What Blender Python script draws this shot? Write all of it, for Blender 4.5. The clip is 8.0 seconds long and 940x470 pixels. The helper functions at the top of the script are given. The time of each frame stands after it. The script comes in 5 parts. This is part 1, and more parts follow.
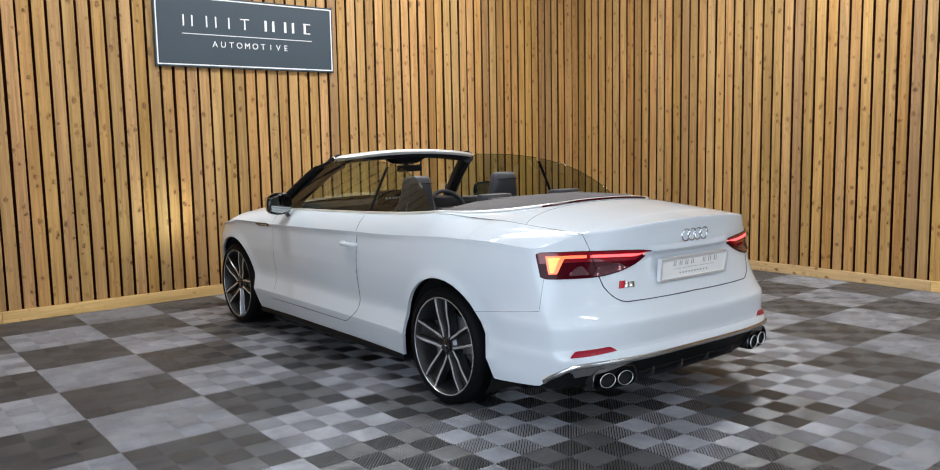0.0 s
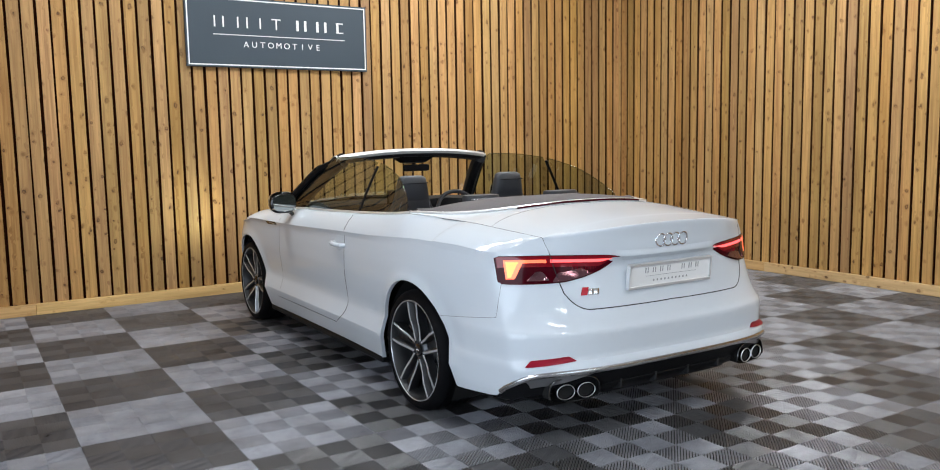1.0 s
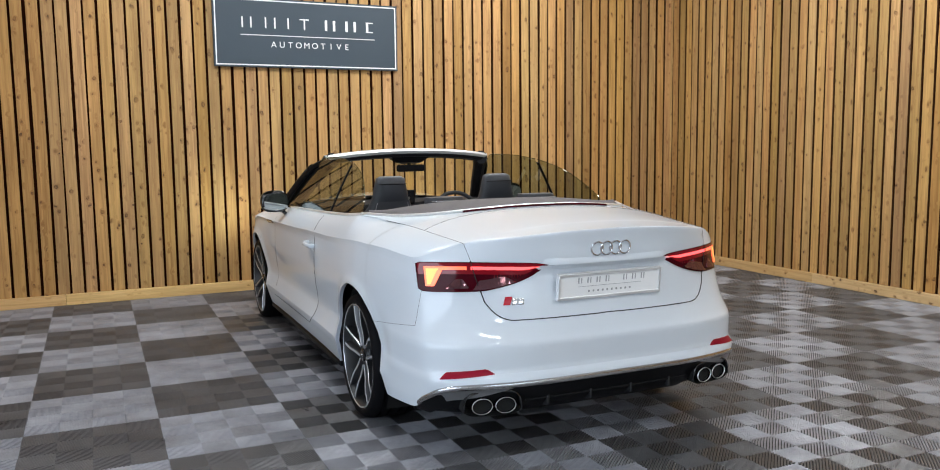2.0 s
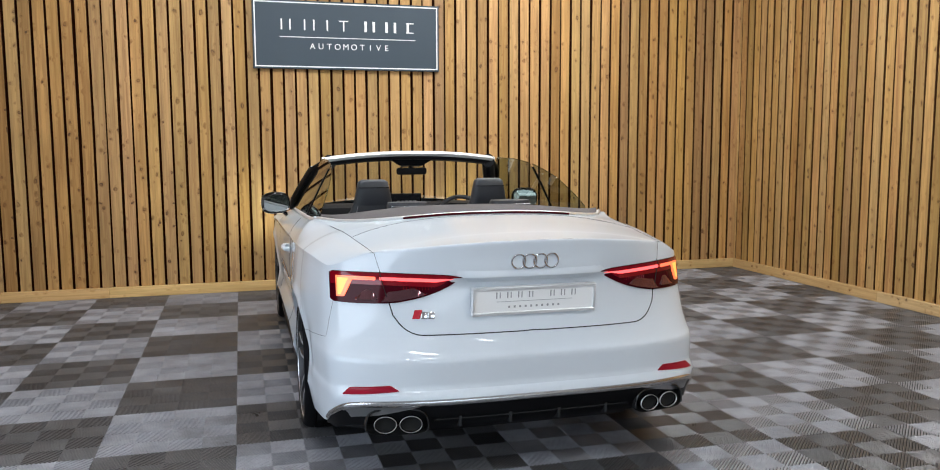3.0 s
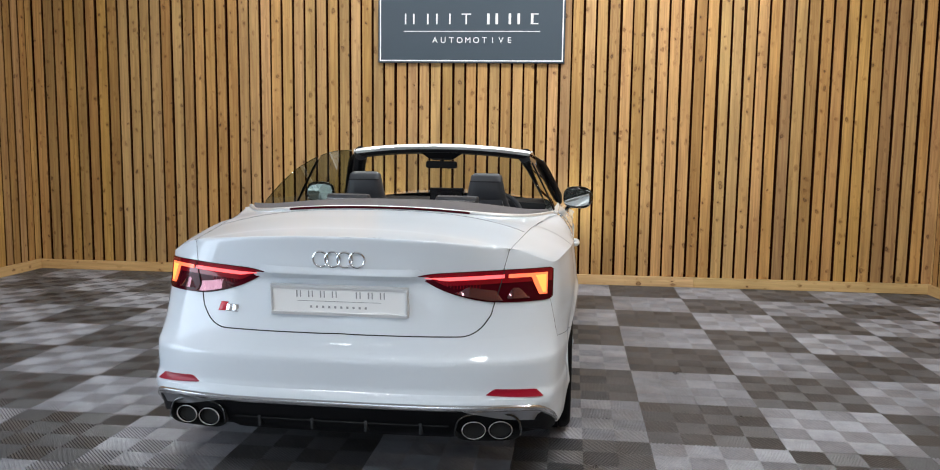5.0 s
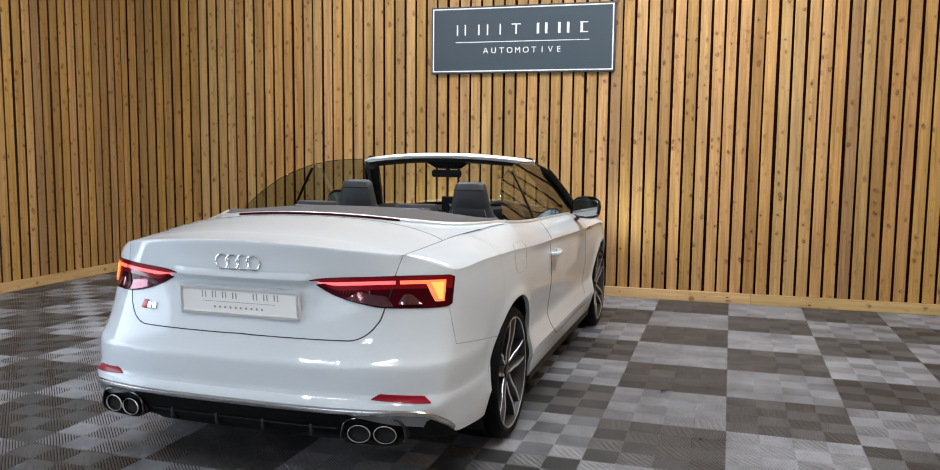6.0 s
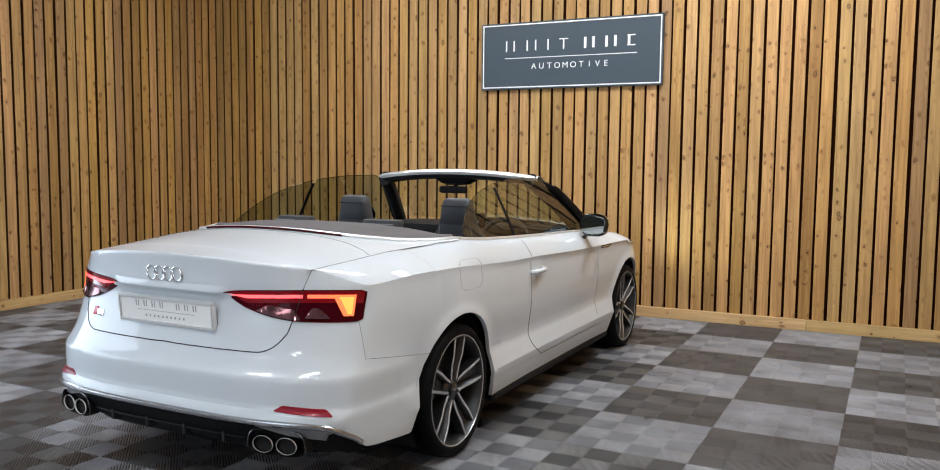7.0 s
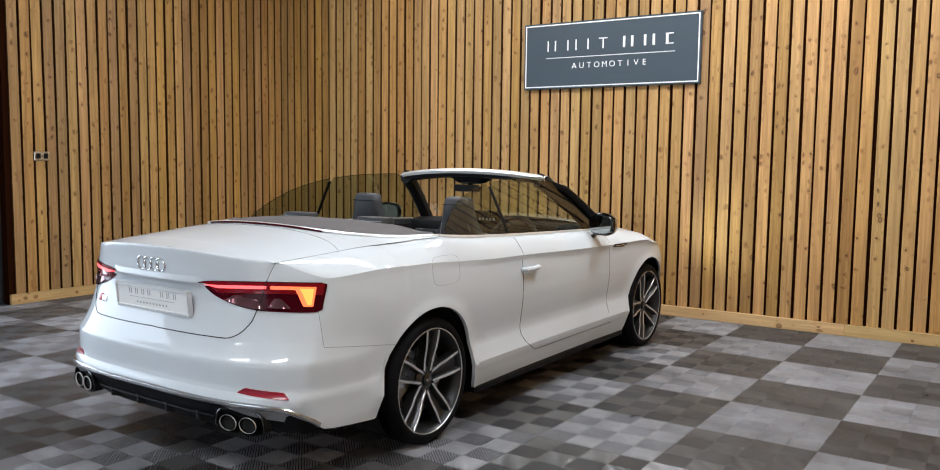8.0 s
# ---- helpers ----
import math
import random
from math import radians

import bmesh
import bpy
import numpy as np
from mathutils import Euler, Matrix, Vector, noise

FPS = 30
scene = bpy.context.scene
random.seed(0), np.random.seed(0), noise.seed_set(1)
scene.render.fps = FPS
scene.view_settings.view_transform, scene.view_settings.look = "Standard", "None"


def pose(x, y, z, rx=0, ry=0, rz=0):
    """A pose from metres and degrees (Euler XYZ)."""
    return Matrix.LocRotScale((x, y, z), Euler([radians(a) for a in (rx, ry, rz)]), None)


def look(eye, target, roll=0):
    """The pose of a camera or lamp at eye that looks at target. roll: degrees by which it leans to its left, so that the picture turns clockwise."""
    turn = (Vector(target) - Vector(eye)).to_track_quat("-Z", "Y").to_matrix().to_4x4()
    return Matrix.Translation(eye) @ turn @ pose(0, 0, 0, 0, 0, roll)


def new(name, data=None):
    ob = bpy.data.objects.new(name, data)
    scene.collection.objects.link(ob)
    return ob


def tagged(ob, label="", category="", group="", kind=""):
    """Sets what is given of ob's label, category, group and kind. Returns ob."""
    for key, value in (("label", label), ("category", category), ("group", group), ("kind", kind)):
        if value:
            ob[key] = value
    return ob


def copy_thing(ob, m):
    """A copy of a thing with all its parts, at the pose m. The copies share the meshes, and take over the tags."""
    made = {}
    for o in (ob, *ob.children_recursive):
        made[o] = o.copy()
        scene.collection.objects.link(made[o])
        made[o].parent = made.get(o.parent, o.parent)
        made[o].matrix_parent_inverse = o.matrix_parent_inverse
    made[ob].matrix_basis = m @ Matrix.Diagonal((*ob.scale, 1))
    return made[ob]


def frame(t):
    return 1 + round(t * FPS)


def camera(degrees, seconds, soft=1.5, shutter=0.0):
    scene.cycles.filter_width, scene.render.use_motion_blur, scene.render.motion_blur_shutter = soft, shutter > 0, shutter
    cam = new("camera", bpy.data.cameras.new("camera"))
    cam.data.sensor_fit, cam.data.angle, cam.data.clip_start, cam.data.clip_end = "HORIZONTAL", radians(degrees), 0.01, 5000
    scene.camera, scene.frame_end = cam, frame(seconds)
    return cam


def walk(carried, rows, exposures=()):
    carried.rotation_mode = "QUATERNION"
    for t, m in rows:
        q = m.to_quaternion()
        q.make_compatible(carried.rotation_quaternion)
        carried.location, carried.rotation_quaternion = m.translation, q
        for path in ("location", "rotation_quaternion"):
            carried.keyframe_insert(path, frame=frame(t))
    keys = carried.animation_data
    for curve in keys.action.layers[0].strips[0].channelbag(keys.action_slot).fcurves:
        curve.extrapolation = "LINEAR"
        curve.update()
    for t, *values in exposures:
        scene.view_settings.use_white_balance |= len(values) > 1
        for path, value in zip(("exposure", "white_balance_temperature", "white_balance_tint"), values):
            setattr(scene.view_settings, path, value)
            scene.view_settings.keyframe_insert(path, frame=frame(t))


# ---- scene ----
cam = camera(58.7, 8.0, soft=1.0)
METRES, EYE, TILT, LEAN, TURN = 7.075, 1.428, 0.0, 0.0, -38.1
ROWS = [
    (0.0, 0.0, 0.0, 0.0, -0.12, -6.55, 1.03),
    (0.5, 0.0369, 0.009, -0.0021, 3.21, -6.44, 1.07),
    (1.0, 0.0892, 0.0247, -0.0022, 6.36, -6.46, 0.96),
    (2.5, 0.2573, 0.0974, -0.0036, 18.24, -6.3, 0.39),
    (3.0, 0.3128, 0.1351, -0.0021, 22.77, -6.26, 0.19),
    (3.5, 0.366, 0.1841, -0.0015, 27.91, -6.24, -0.03),
    (4.0, 0.4273, 0.2289, -0.0007, 33.62, -6.28, -0.31),
    (4.5, 0.4777, 0.2767, -0.0042, 39.37, -6.48, -0.61),
    (6.0, 0.6195, 0.4362, -0.0054, 55.41, -5.87, -0.61),
    (6.5, 0.6571, 0.4947, -0.0024, 60.38, -5.27, -0.5),
    (7.0, 0.6818, 0.5513, -0.0037, 65.11, -4.9, -0.58),
    (7.5, 0.7153, 0.5972, -0.0016, 69.5, -4.89, -0.7),
    (8.0, 0.7358, 0.6272, 0.0001, 72.33, -5.21, -0.73),
]
walk(cam, [(t, pose(0, 0, EYE, TILT, LEAN, TURN) @ pose(METRES * x, METRES * y, METRES * z, 90 + pitch, roll, yaw)) for t, x, y, z, yaw, pitch, roll in ROWS])
CAR_X, CAR_Y = 3.49, 3.567          # the ground point below the middle of the rear axle


# ---- world, lamps ----
world = bpy.data.worlds.new("world")
scene.world = world
world.use_nodes = True
sky = world.node_tree.nodes.new("ShaderNodeTexSky")
sky.sky_type, sky.sun_disc = "NISHITA", False
sky.sun_elevation, sky.sun_rotation = radians(35), radians(120)
world.node_tree.links.new(sky.outputs[0], world.node_tree.nodes["Background"].inputs[0])
world.node_tree.nodes["Background"].inputs[1].default_value = 0.1

ROOM_X0, ROOM_X1, ROOM_Y0, ROOM_Y1, ROOM_H = -1.12, 7.80, -6.0, 7.68, 4.3
WALL_TURN = 1.0                       # the back wall stands askew to the floor by this many degrees


# ---- materials ----
def material(name, colour=(0.5, 0.5, 0.5), rough=0.5, metal=0.0, coat=0.0, emit=None, power=0.0, spec=0.5):
    m = bpy.data.materials.new(name)
    m.use_nodes = True
    b = m.node_tree.nodes["Principled BSDF"]
    b.inputs["Base Color"].default_value = (*colour, 1)
    b.inputs["Roughness"].default_value = rough
    b.inputs["Metallic"].default_value = metal
    b.inputs["Coat Weight"].default_value = coat
    b.inputs["Coat Roughness"].default_value = 0.02
    b.inputs["Specular IOR Level"].default_value = spec
    if emit:
        b.inputs["Emission Color"].default_value = (*emit, 1)
        b.inputs["Emission Strength"].default_value = power
    return m


def nodes_of(m):
    nt = m.node_tree
    return nt, nt.nodes["Principled BSDF"]


def add(nt, kind, **values):
    n = nt.nodes.new(kind)
    for k, v in values.items():
        if k in n.inputs:
            n.inputs[k].default_value = v
    return n


def mottled(m, base, spread=0.15, scale=6.0, fine=90.0, bump=0.02, rough=(0.35, 0.6), depth=0.002):
    """Two scales of variation in colour, gloss and relief."""
    nt, b = nodes_of(m)
    tc = nt.nodes.new("ShaderNodeTexCoord")
    big = add(nt, "ShaderNodeTexNoise", Scale=scale, Detail=4.0)
    small = add(nt, "ShaderNodeTexNoise", Scale=fine, Detail=3.0)
    nt.links.new(tc.outputs["Object"], big.inputs["Vector"])
    nt.links.new(tc.outputs["Object"], small.inputs["Vector"])
    ramp = nt.nodes.new("ShaderNodeMix")
    ramp.data_type = "RGBA"
    ramp.inputs[6].default_value = (*[c * (1 - spread) for c in base], 1)
    ramp.inputs[7].default_value = (*[min(1, c * (1 + spread)) for c in base], 1)
    mixf = add(nt, "ShaderNodeMath")
    mixf.operation = "MULTIPLY_ADD"
    mixf.inputs[1].default_value = 0.6
    nt.links.new(big.outputs[0], mixf.inputs[0])
    half = add(nt, "ShaderNodeMath")
    half.operation = "MULTIPLY"
    half.inputs[1].default_value = 0.4
    nt.links.new(small.outputs[0], half.inputs[0])
    nt.links.new(half.outputs[0], mixf.inputs[2])
    nt.links.new(mixf.outputs[0], ramp.inputs[0])
    nt.links.new(ramp.outputs[2], b.inputs["Base Color"])
    r = nt.nodes.new("ShaderNodeMapRange")
    r.inputs["To Min"].default_value, r.inputs["To Max"].default_value = rough
    nt.links.new(big.outputs[0], r.inputs["Value"])
    nt.links.new(r.outputs[0], b.inputs["Roughness"])
    if bump:
        bp = add(nt, "ShaderNodeBump", Strength=bump, Distance=depth)
        nt.links.new(small.outputs[0], bp.inputs["Height"])
        nt.links.new(bp.outputs[0], b.inputs["Normal"])
    return m


def wood_material(name, light, dark):
    """Treated softwood: long grain, knots and a tone of its own on each board."""
    m = material(name, light, 0.6)
    nt, b = nodes_of(m)
    L = nt.links.new
    tc, info = nt.nodes.new("ShaderNodeTexCoord"), nt.nodes.new("ShaderNodeObjectInfo")
    shift = add(nt, "ShaderNodeVectorMath")
    shift.operation = "MULTIPLY_ADD"
    comb = nt.nodes.new("ShaderNodeCombineXYZ")
    for i, f in enumerate((37.0, 91.0, 53.0)):
        k = add(nt, "ShaderNodeMath")
        k.operation = "MULTIPLY"
        k.inputs[1].default_value = f
        L(info.outputs["Random"], k.inputs[0])
        L(k.outputs[0], comb.inputs[i])
    shift.inputs[1].default_value = (1, 1, 1)
    L(tc.outputs["Object"], shift.inputs[0])
    L(comb.outputs[0], shift.inputs[2])

    def stretched(sx, sy, sz):
        mp = nt.nodes.new("ShaderNodeMapping")
        mp.inputs["Scale"].default_value = (sx, sy, sz)
        L(shift.outputs[0], mp.inputs["Vector"])
        return mp.outputs[0]

    # knots: scattered cells, squashed so that one falls every half metre or so along a board
    vor = nt.nodes.new("ShaderNodeTexVoronoi")
    vor.inputs["Scale"].default_value = 1.0
    bent = add(nt, "ShaderNodeTexNoise", Scale=1.0, Detail=1.0)
    L(stretched(16, 16, 16), bent.inputs["Vector"])
    sway = add(nt, "ShaderNodeVectorMath")
    sway.operation = "MULTIPLY_ADD"
    sway.inputs[1].default_value = (0.5, 0.0, 0.5)
    L(bent.outputs["Color"], sway.inputs[0])
    L(stretched(15.0, 0.01, 11.5), sway.inputs[2])
    L(sway.outputs[0], vor.inputs["Vector"])
    warp = add(nt, "ShaderNodeTexNoise", Scale=1.0, Detail=3.0)
    L(stretched(55, 55, 26), warp.inputs["Vector"])
    kw = add(nt, "ShaderNodeMath")
    kw.operation = "MULTIPLY_ADD"
    kw.inputs[1].default_value = 0.3
    L(warp.outputs[0], kw.inputs[0])
    L(vor.outputs["Distance"], kw.inputs[2])
    cell = nt.nodes.new("ShaderNodeSeparateColor")
    L(vor.outputs["Color"], cell.inputs[0])
    kd = add(nt, "ShaderNodeMath")
    kd.operation = "MULTIPLY_ADD"
    kd.inputs[1].default_value = -0.305
    L(cell.outputs[0], kd.inputs[0])
    L(kw.outputs[0], kd.inputs[2])
    knot = nt.nodes.new("ShaderNodeMapRange")
    knot.inputs["From Min"].default_value, knot.inputs["From Max"].default_value = 0.055, 0.115
    knot.inputs["To Min"].default_value, knot.inputs["To Max"].default_value = 1.0, 0.0
    L(kd.outputs[0], knot.inputs["Value"])
    halo = nt.nodes.new("ShaderNodeMapRange")
    halo.inputs["From Min"].default_value, halo.inputs["From Max"].default_value = 0.05, 0.34
    halo.inputs["To Min"].default_value, halo.inputs["To Max"].default_value = 1.0, 0.0
    L(kd.outputs[0], halo.inputs["Value"])
    # grain that bends round the knots
    gv = nt.nodes.new("ShaderNodeVectorMath")
    gv.operation = "ADD"
    bend = nt.nodes.new("ShaderNodeCombineXYZ")
    bm_ = add(nt, "ShaderNodeMath")
    bm_.operation = "MULTIPLY"
    bm_.inputs[1].default_value = 1.6
    L(halo.outputs[0], bm_.inputs[0])
    L(bm_.outputs[0], bend.inputs[0])
    L(stretched(42, 42, 1.5), gv.inputs[0])
    L(bend.outputs[0], gv.inputs[1])
    grain = add(nt, "ShaderNodeTexNoise", Scale=1.0, Detail=5.0, Roughness=0.6, Distortion=0.3)
    L(gv.outputs[0], grain.inputs["Vector"])
    fine = add(nt, "ShaderNodeTexNoise", Scale=1.0, Detail=2.0)
    L(stretched(320, 320, 7), fine.inputs["Vector"])
    stain = add(nt, "ShaderNodeTexNoise", Scale=1.0, Detail=3.0)
    L(stretched(5, 5, 1.3), stain.inputs["Vector"])

    def mix(fac, a, bcol, f=1.0):
        x = nt.nodes.new("ShaderNodeMix")
        x.data_type = "RGBA"
        if isinstance(a, tuple):
            x.inputs[6].default_value = (*a, 1)
        else:
            L(a, x.inputs[6])
        if isinstance(bcol, tuple):
            x.inputs[7].default_value = (*bcol, 1)
        else:
            L(bcol, x.inputs[7])
        if isinstance(fac, float):
            x.inputs[0].default_value = fac
        else:
            g = add(nt, "ShaderNodeMath")
            g.operation = "MULTIPLY"
            g.inputs[1].default_value = f
            L(fac, g.inputs[0])
            L(g.outputs[0], x.inputs[0])
        return x.outputs[2]

    def ranged(out, lo, hi):
        r = nt.nodes.new("ShaderNodeMapRange")
        r.inputs["From Min"].default_value, r.inputs["From Max"].default_value = lo, hi
        L(out, r.inputs["Value"])
        return r.outputs[0]

    col = mix(ranged(grain.outputs[0], 0.38, 0.66), light, dark, 0.8)
    col = mix(ranged(fine.outputs[0], 0.4, 0.75), col, tuple(c * 0.62 for c in light), 0.35)
    greenish = (light[0] * 0.6, light[1] * 0.59, light[2] * 0.5)
    col = mix(ranged(stain.outputs[0], 0.45, 0.72), col, greenish, 0.55)
    col = mix(halo.outputs[0], col, (dark[0] * 0.85, dark[1] * 0.7, dark[2] * 0.55), 0.42)
    ring = nt.nodes.new("ShaderNodeMapRange")
    ring.inputs["From Min"].default_value, ring.inputs["From Max"].default_value = -0.05, 0.06
    L(kd.outputs[0], ring.inputs["Value"])
    rim = add(nt, "ShaderNodeMath")
    rim.operation = "MULTIPLY"
    L(ring.outputs[0], rim.inputs[0])
    L(knot.outputs[0], rim.inputs[1])
    arc = add(nt, "ShaderNodeMath")
    arc.operation = "MULTIPLY"
    L(rim.outputs[0], arc.inputs[0])
    L(ranged(bent.outputs[0], 0.4, 0.56), arc.inputs[1])
    col = mix(knot.outputs[0], col, (0.27, 0.13, 0.036), 0.6)
    col = mix(arc.outputs[0], col, (0.075, 0.034, 0.01), 0.95)
    hsv = nt.nodes.new("ShaderNodeHueSaturation")
    L(col, hsv.inputs["Color"])
    for sock, lo, hi, f in (("Value", 0.74, 1.14, 1.0), ("Hue", 0.494, 0.505, 7.31), ("Saturation", 0.94, 1.06, 13.7)):
        k = add(nt, "ShaderNodeMath")
        k.operation = "MULTIPLY"
        k.inputs[1].default_value = f
        L(info.outputs["Random"], k.inputs[0])
        fr = add(nt, "ShaderNodeMath")
        fr.operation = "FRACT"
        L(k.outputs[0], fr.inputs[0])
        r = nt.nodes.new("ShaderNodeMapRange")
        r.inputs["To Min"].default_value, r.inputs["To Max"].default_value = lo, hi
        L(fr.outputs[0], r.inputs["Value"])
        L(r.outputs[0], hsv.inputs[sock])
    L(hsv.outputs[0], b.inputs["Base Color"])
    rr = nt.nodes.new("ShaderNodeMapRange")
    rr.inputs["To Min"].default_value, rr.inputs["To Max"].default_value = 0.48, 0.75
    L(grain.outputs[0], rr.inputs["Value"])
    L(rr.outputs[0], b.inputs["Roughness"])
    bp = add(nt, "ShaderNodeBump", Strength=0.35, Distance=0.002)
    L(grain.outputs[0], bp.inputs["Height"])
    L(bp.outputs[0], b.inputs["Normal"])
    return m


def tile_material(name, base):
    """Moulded polypropylene floor tile, scuffed, each with a slight tone of its own."""
    m = material(name, base, 0.42, spec=0.95)
    nt, b = nodes_of(m)
    L = nt.links.new
    info = nt.nodes.new("ShaderNodeObjectInfo")
    geo = nt.nodes.new("ShaderNodeNewGeometry")
    big = add(nt, "ShaderNodeTexNoise", Scale=3.1, Detail=8.0, Roughness=0.72)
    small = add(nt, "ShaderNodeTexNoise", Scale=70.0, Detail=3.0)
    L(geo.outputs["Position"], big.inputs["Vector"])
    L(geo.outputs["Position"], small.inputs["Vector"])
    r = nt.nodes.new("ShaderNodeMapRange")
    r.inputs["From Min"].default_value, r.inputs["From Max"].default_value = 0.3, 0.72
    r.inputs["To Min"].default_value, r.inputs["To Max"].default_value = 0.58, 1.42
    L(big.outputs[0], r.inputs["Value"])
    r2 = nt.nodes.new("ShaderNodeMapRange")
    r2.inputs["To Min"].default_value, r2.inputs["To Max"].default_value = 0.88, 1.12
    L(info.outputs["Random"], r2.inputs["Value"])
    r3 = nt.nodes.new("ShaderNodeMapRange")
    r3.inputs["To Min"].default_value, r3.inputs["To Max"].default_value = 0.85, 1.15
    L(small.outputs[0], r3.inputs["Value"])
    a = add(nt, "ShaderNodeMath")
    a.operation = "MULTIPLY"
    L(r.outputs[0], a.inputs[0])
    L(r2.outputs[0], a.inputs[1])
    c = add(nt, "ShaderNodeMath")
    c.operation = "MULTIPLY"
    L(a.outputs[0], c.inputs[0])
    L(r3.outputs[0], c.inputs[1])
    v = nt.nodes.new("ShaderNodeVectorMath")
    v.operation = "SCALE"
    v.inputs[0].default_value = base
    L(c.outputs[0], v.inputs["Scale"])
    L(v.outputs[0], b.inputs["Base Color"])
    rr = nt.nodes.new("ShaderNodeMapRange")
    rr.inputs["To Min"].default_value, rr.inputs["To Max"].default_value = 0.2, 0.42
    L(big.outputs[0], rr.inputs["Value"])
    L(rr.outputs[0], b.inputs["Roughness"])
    return m


def glass_material(name, tint, clear=0.85, rough=0.0):
    """A thin pane: tinted see-through with a sharp reflection."""
    m = bpy.data.materials.new(name)
    m.use_nodes = True
    nt = m.node_tree
    nt.nodes.clear()
    out = nt.nodes.new("ShaderNodeOutputMaterial")
    tr, gl, mx, lw = (nt.nodes.new("ShaderNode" + k) for k in ("BsdfTransparent", "BsdfGlossy", "MixShader", "LayerWeight"))
    tr.inputs[0].default_value = (*tint, 1)
    gl.inputs["Roughness"].default_value = rough
    lw.inputs["Blend"].default_value = 0.5
    power = nt.nodes.new("ShaderNodeMath")
    power.operation = "POWER"
    power.inputs[1].default_value = 5.0
    nt.links.new(lw.outputs["Facing"], power.inputs[0])
    schlick = nt.nodes.new("ShaderNodeMath")
    schlick.operation = "MULTIPLY_ADD"
    schlick.inputs[1].default_value, schlick.inputs[2].default_value = 0.92, 0.075
    nt.links.new(power.outputs[0], schlick.inputs[0])
    nt.links.new(schlick.outputs[0], mx.inputs[0])
    nt.links.new(tr.outputs[0], mx.inputs[1])
    nt.links.new(gl.outputs[0], mx.inputs[2])
    nt.links.new(mx.outputs[0], out.inputs[0])
    return m


PAINT = mottled(material("white_paint", (0.65, 0.698, 0.748), 0.5, coat=0.85, spec=0.1), (0.65, 0.698, 0.748), 0.012, 2.0, 400.0, 0.0, (0.45, 0.55))
RUBBER = mottled(material("tyre_rubber", (0.005, 0.005, 0.006), spec=0.08), (0.005, 0.005, 0.006), 0.25, 14, 160, 0.15, (0.5, 0.75))
BLACK = mottled(material("black_plastic", (0.006, 0.006, 0.007), spec=0.1), (0.007, 0.007, 0.008), 0.2, 9, 260, 0.1, (0.35, 0.55))
GLOSS_BLACK = material("gloss_black", (0.008, 0.008, 0.009), 0.12, coat=0.6)
GAP = material("panel_gap", (0.012, 0.012, 0.013), 0.9)
CHROME = mottled(material("chrome", (0.82, 0.82, 0.84), 0.08, 1.0), (0.82, 0.82, 0.84), 0.05, 8, 200, 0.0, (0.1, 0.17))
ALU = mottled(material("satin_aluminium", (0.66, 0.67, 0.69), 0.28, 1.0), (0.66, 0.67, 0.69), 0.08, 8, 300, 0.02, (0.22, 0.34))
TRIM_METAL = mottled(material("satin_trim_metal", (0.56, 0.56, 0.57), 0.22, 1.0), (0.56, 0.56, 0.57), 0.06, 8, 200, 0.0, (0.18, 0.28))
BLADE = mottled(material("dark_satin_metal", (0.3, 0.302, 0.31), 0.35, 0.8), (0.3, 0.302, 0.31), 0.08, 8, 300, 0.0, (0.3, 0.4))
RIM_GREY = mottled(material("rim_grey", (0.085, 0.087, 0.092), 0.35, 0.9), (0.085, 0.087, 0.092), 0.12, 10, 200, 0.0, (0.25, 0.36))
RIM_DARK = mottled(material("rim_recess", (0.035, 0.036, 0.038), 0.4, 0.5), (0.035, 0.036, 0.038), 0.12, 10, 200, 0.0, (0.35, 0.45))
RIM_FACE = mottled(material("machined_rim", (0.6, 0.61, 0.63), 0.25, 0.55), (0.6, 0.61, 0.63), 0.08, 12, 300, 0.02, (0.2, 0.3))
LEATHER = mottled(material("dark_leather", (0.035, 0.037, 0.044)), (0.035, 0.037, 0.044), 0.15, 7, 220, 0.25, (0.4, 0.58))
STITCH = material("seam_thread", (0.3, 0.3, 0.32), 0.7)
DASH = mottled(material("soft_dash", (0.01, 0.01, 0.012), spec=0.25), (0.01, 0.01, 0.012), 0.15, 8, 300, 0.2, (0.5, 0.7))
SOFT_TOP = mottled(material("cover_fabric", (0.085, 0.075, 0.078)), (0.085, 0.075, 0.078), 0.14, 6, 500, 0.3, (0.6, 0.8), 0.001)
RED_LENS = material("red_lens", (0.17, 0.002, 0.008), 0.08, coat=0.25, spec=0.3, emit=(1.0, 0.006, 0.02), power=0.03)
RED_DARK = material("dark_red_lens", (0.05, 0.001, 0.005), 0.12, coat=0.06, spec=0.08)
MOULDING = mottled(material("bright_moulding", (0.86, 0.86, 0.86), 0.3, 0.7), (0.86, 0.86, 0.86), 0.04, 8, 200, 0.0, (0.26, 0.36))
ORANGE_LED = material("orange_light_guide", (0.6, 0.08, 0.03), 0.2, emit=(1.0, 0.13, 0.07), power=1.9)
RED_LED = material("red_light_guide", (0.5, 0.02, 0.02), 0.2, emit=(1.0, 0.1, 0.11), power=2.3)
AMBER_LED = material("amber_light_block", (0.8, 0.3, 0.05), 0.2, emit=(1.0, 0.31, 0.07), power=1.7)
HOOK_LED = material("orange_light_border", (0.8, 0.15, 0.05), 0.2, emit=(1.0, 0.16, 0.06), power=1.5)
CLEAR_LENS = material("clear_reverse_lens", (0.22, 0.1, 0.115), 0.1, 0.85)
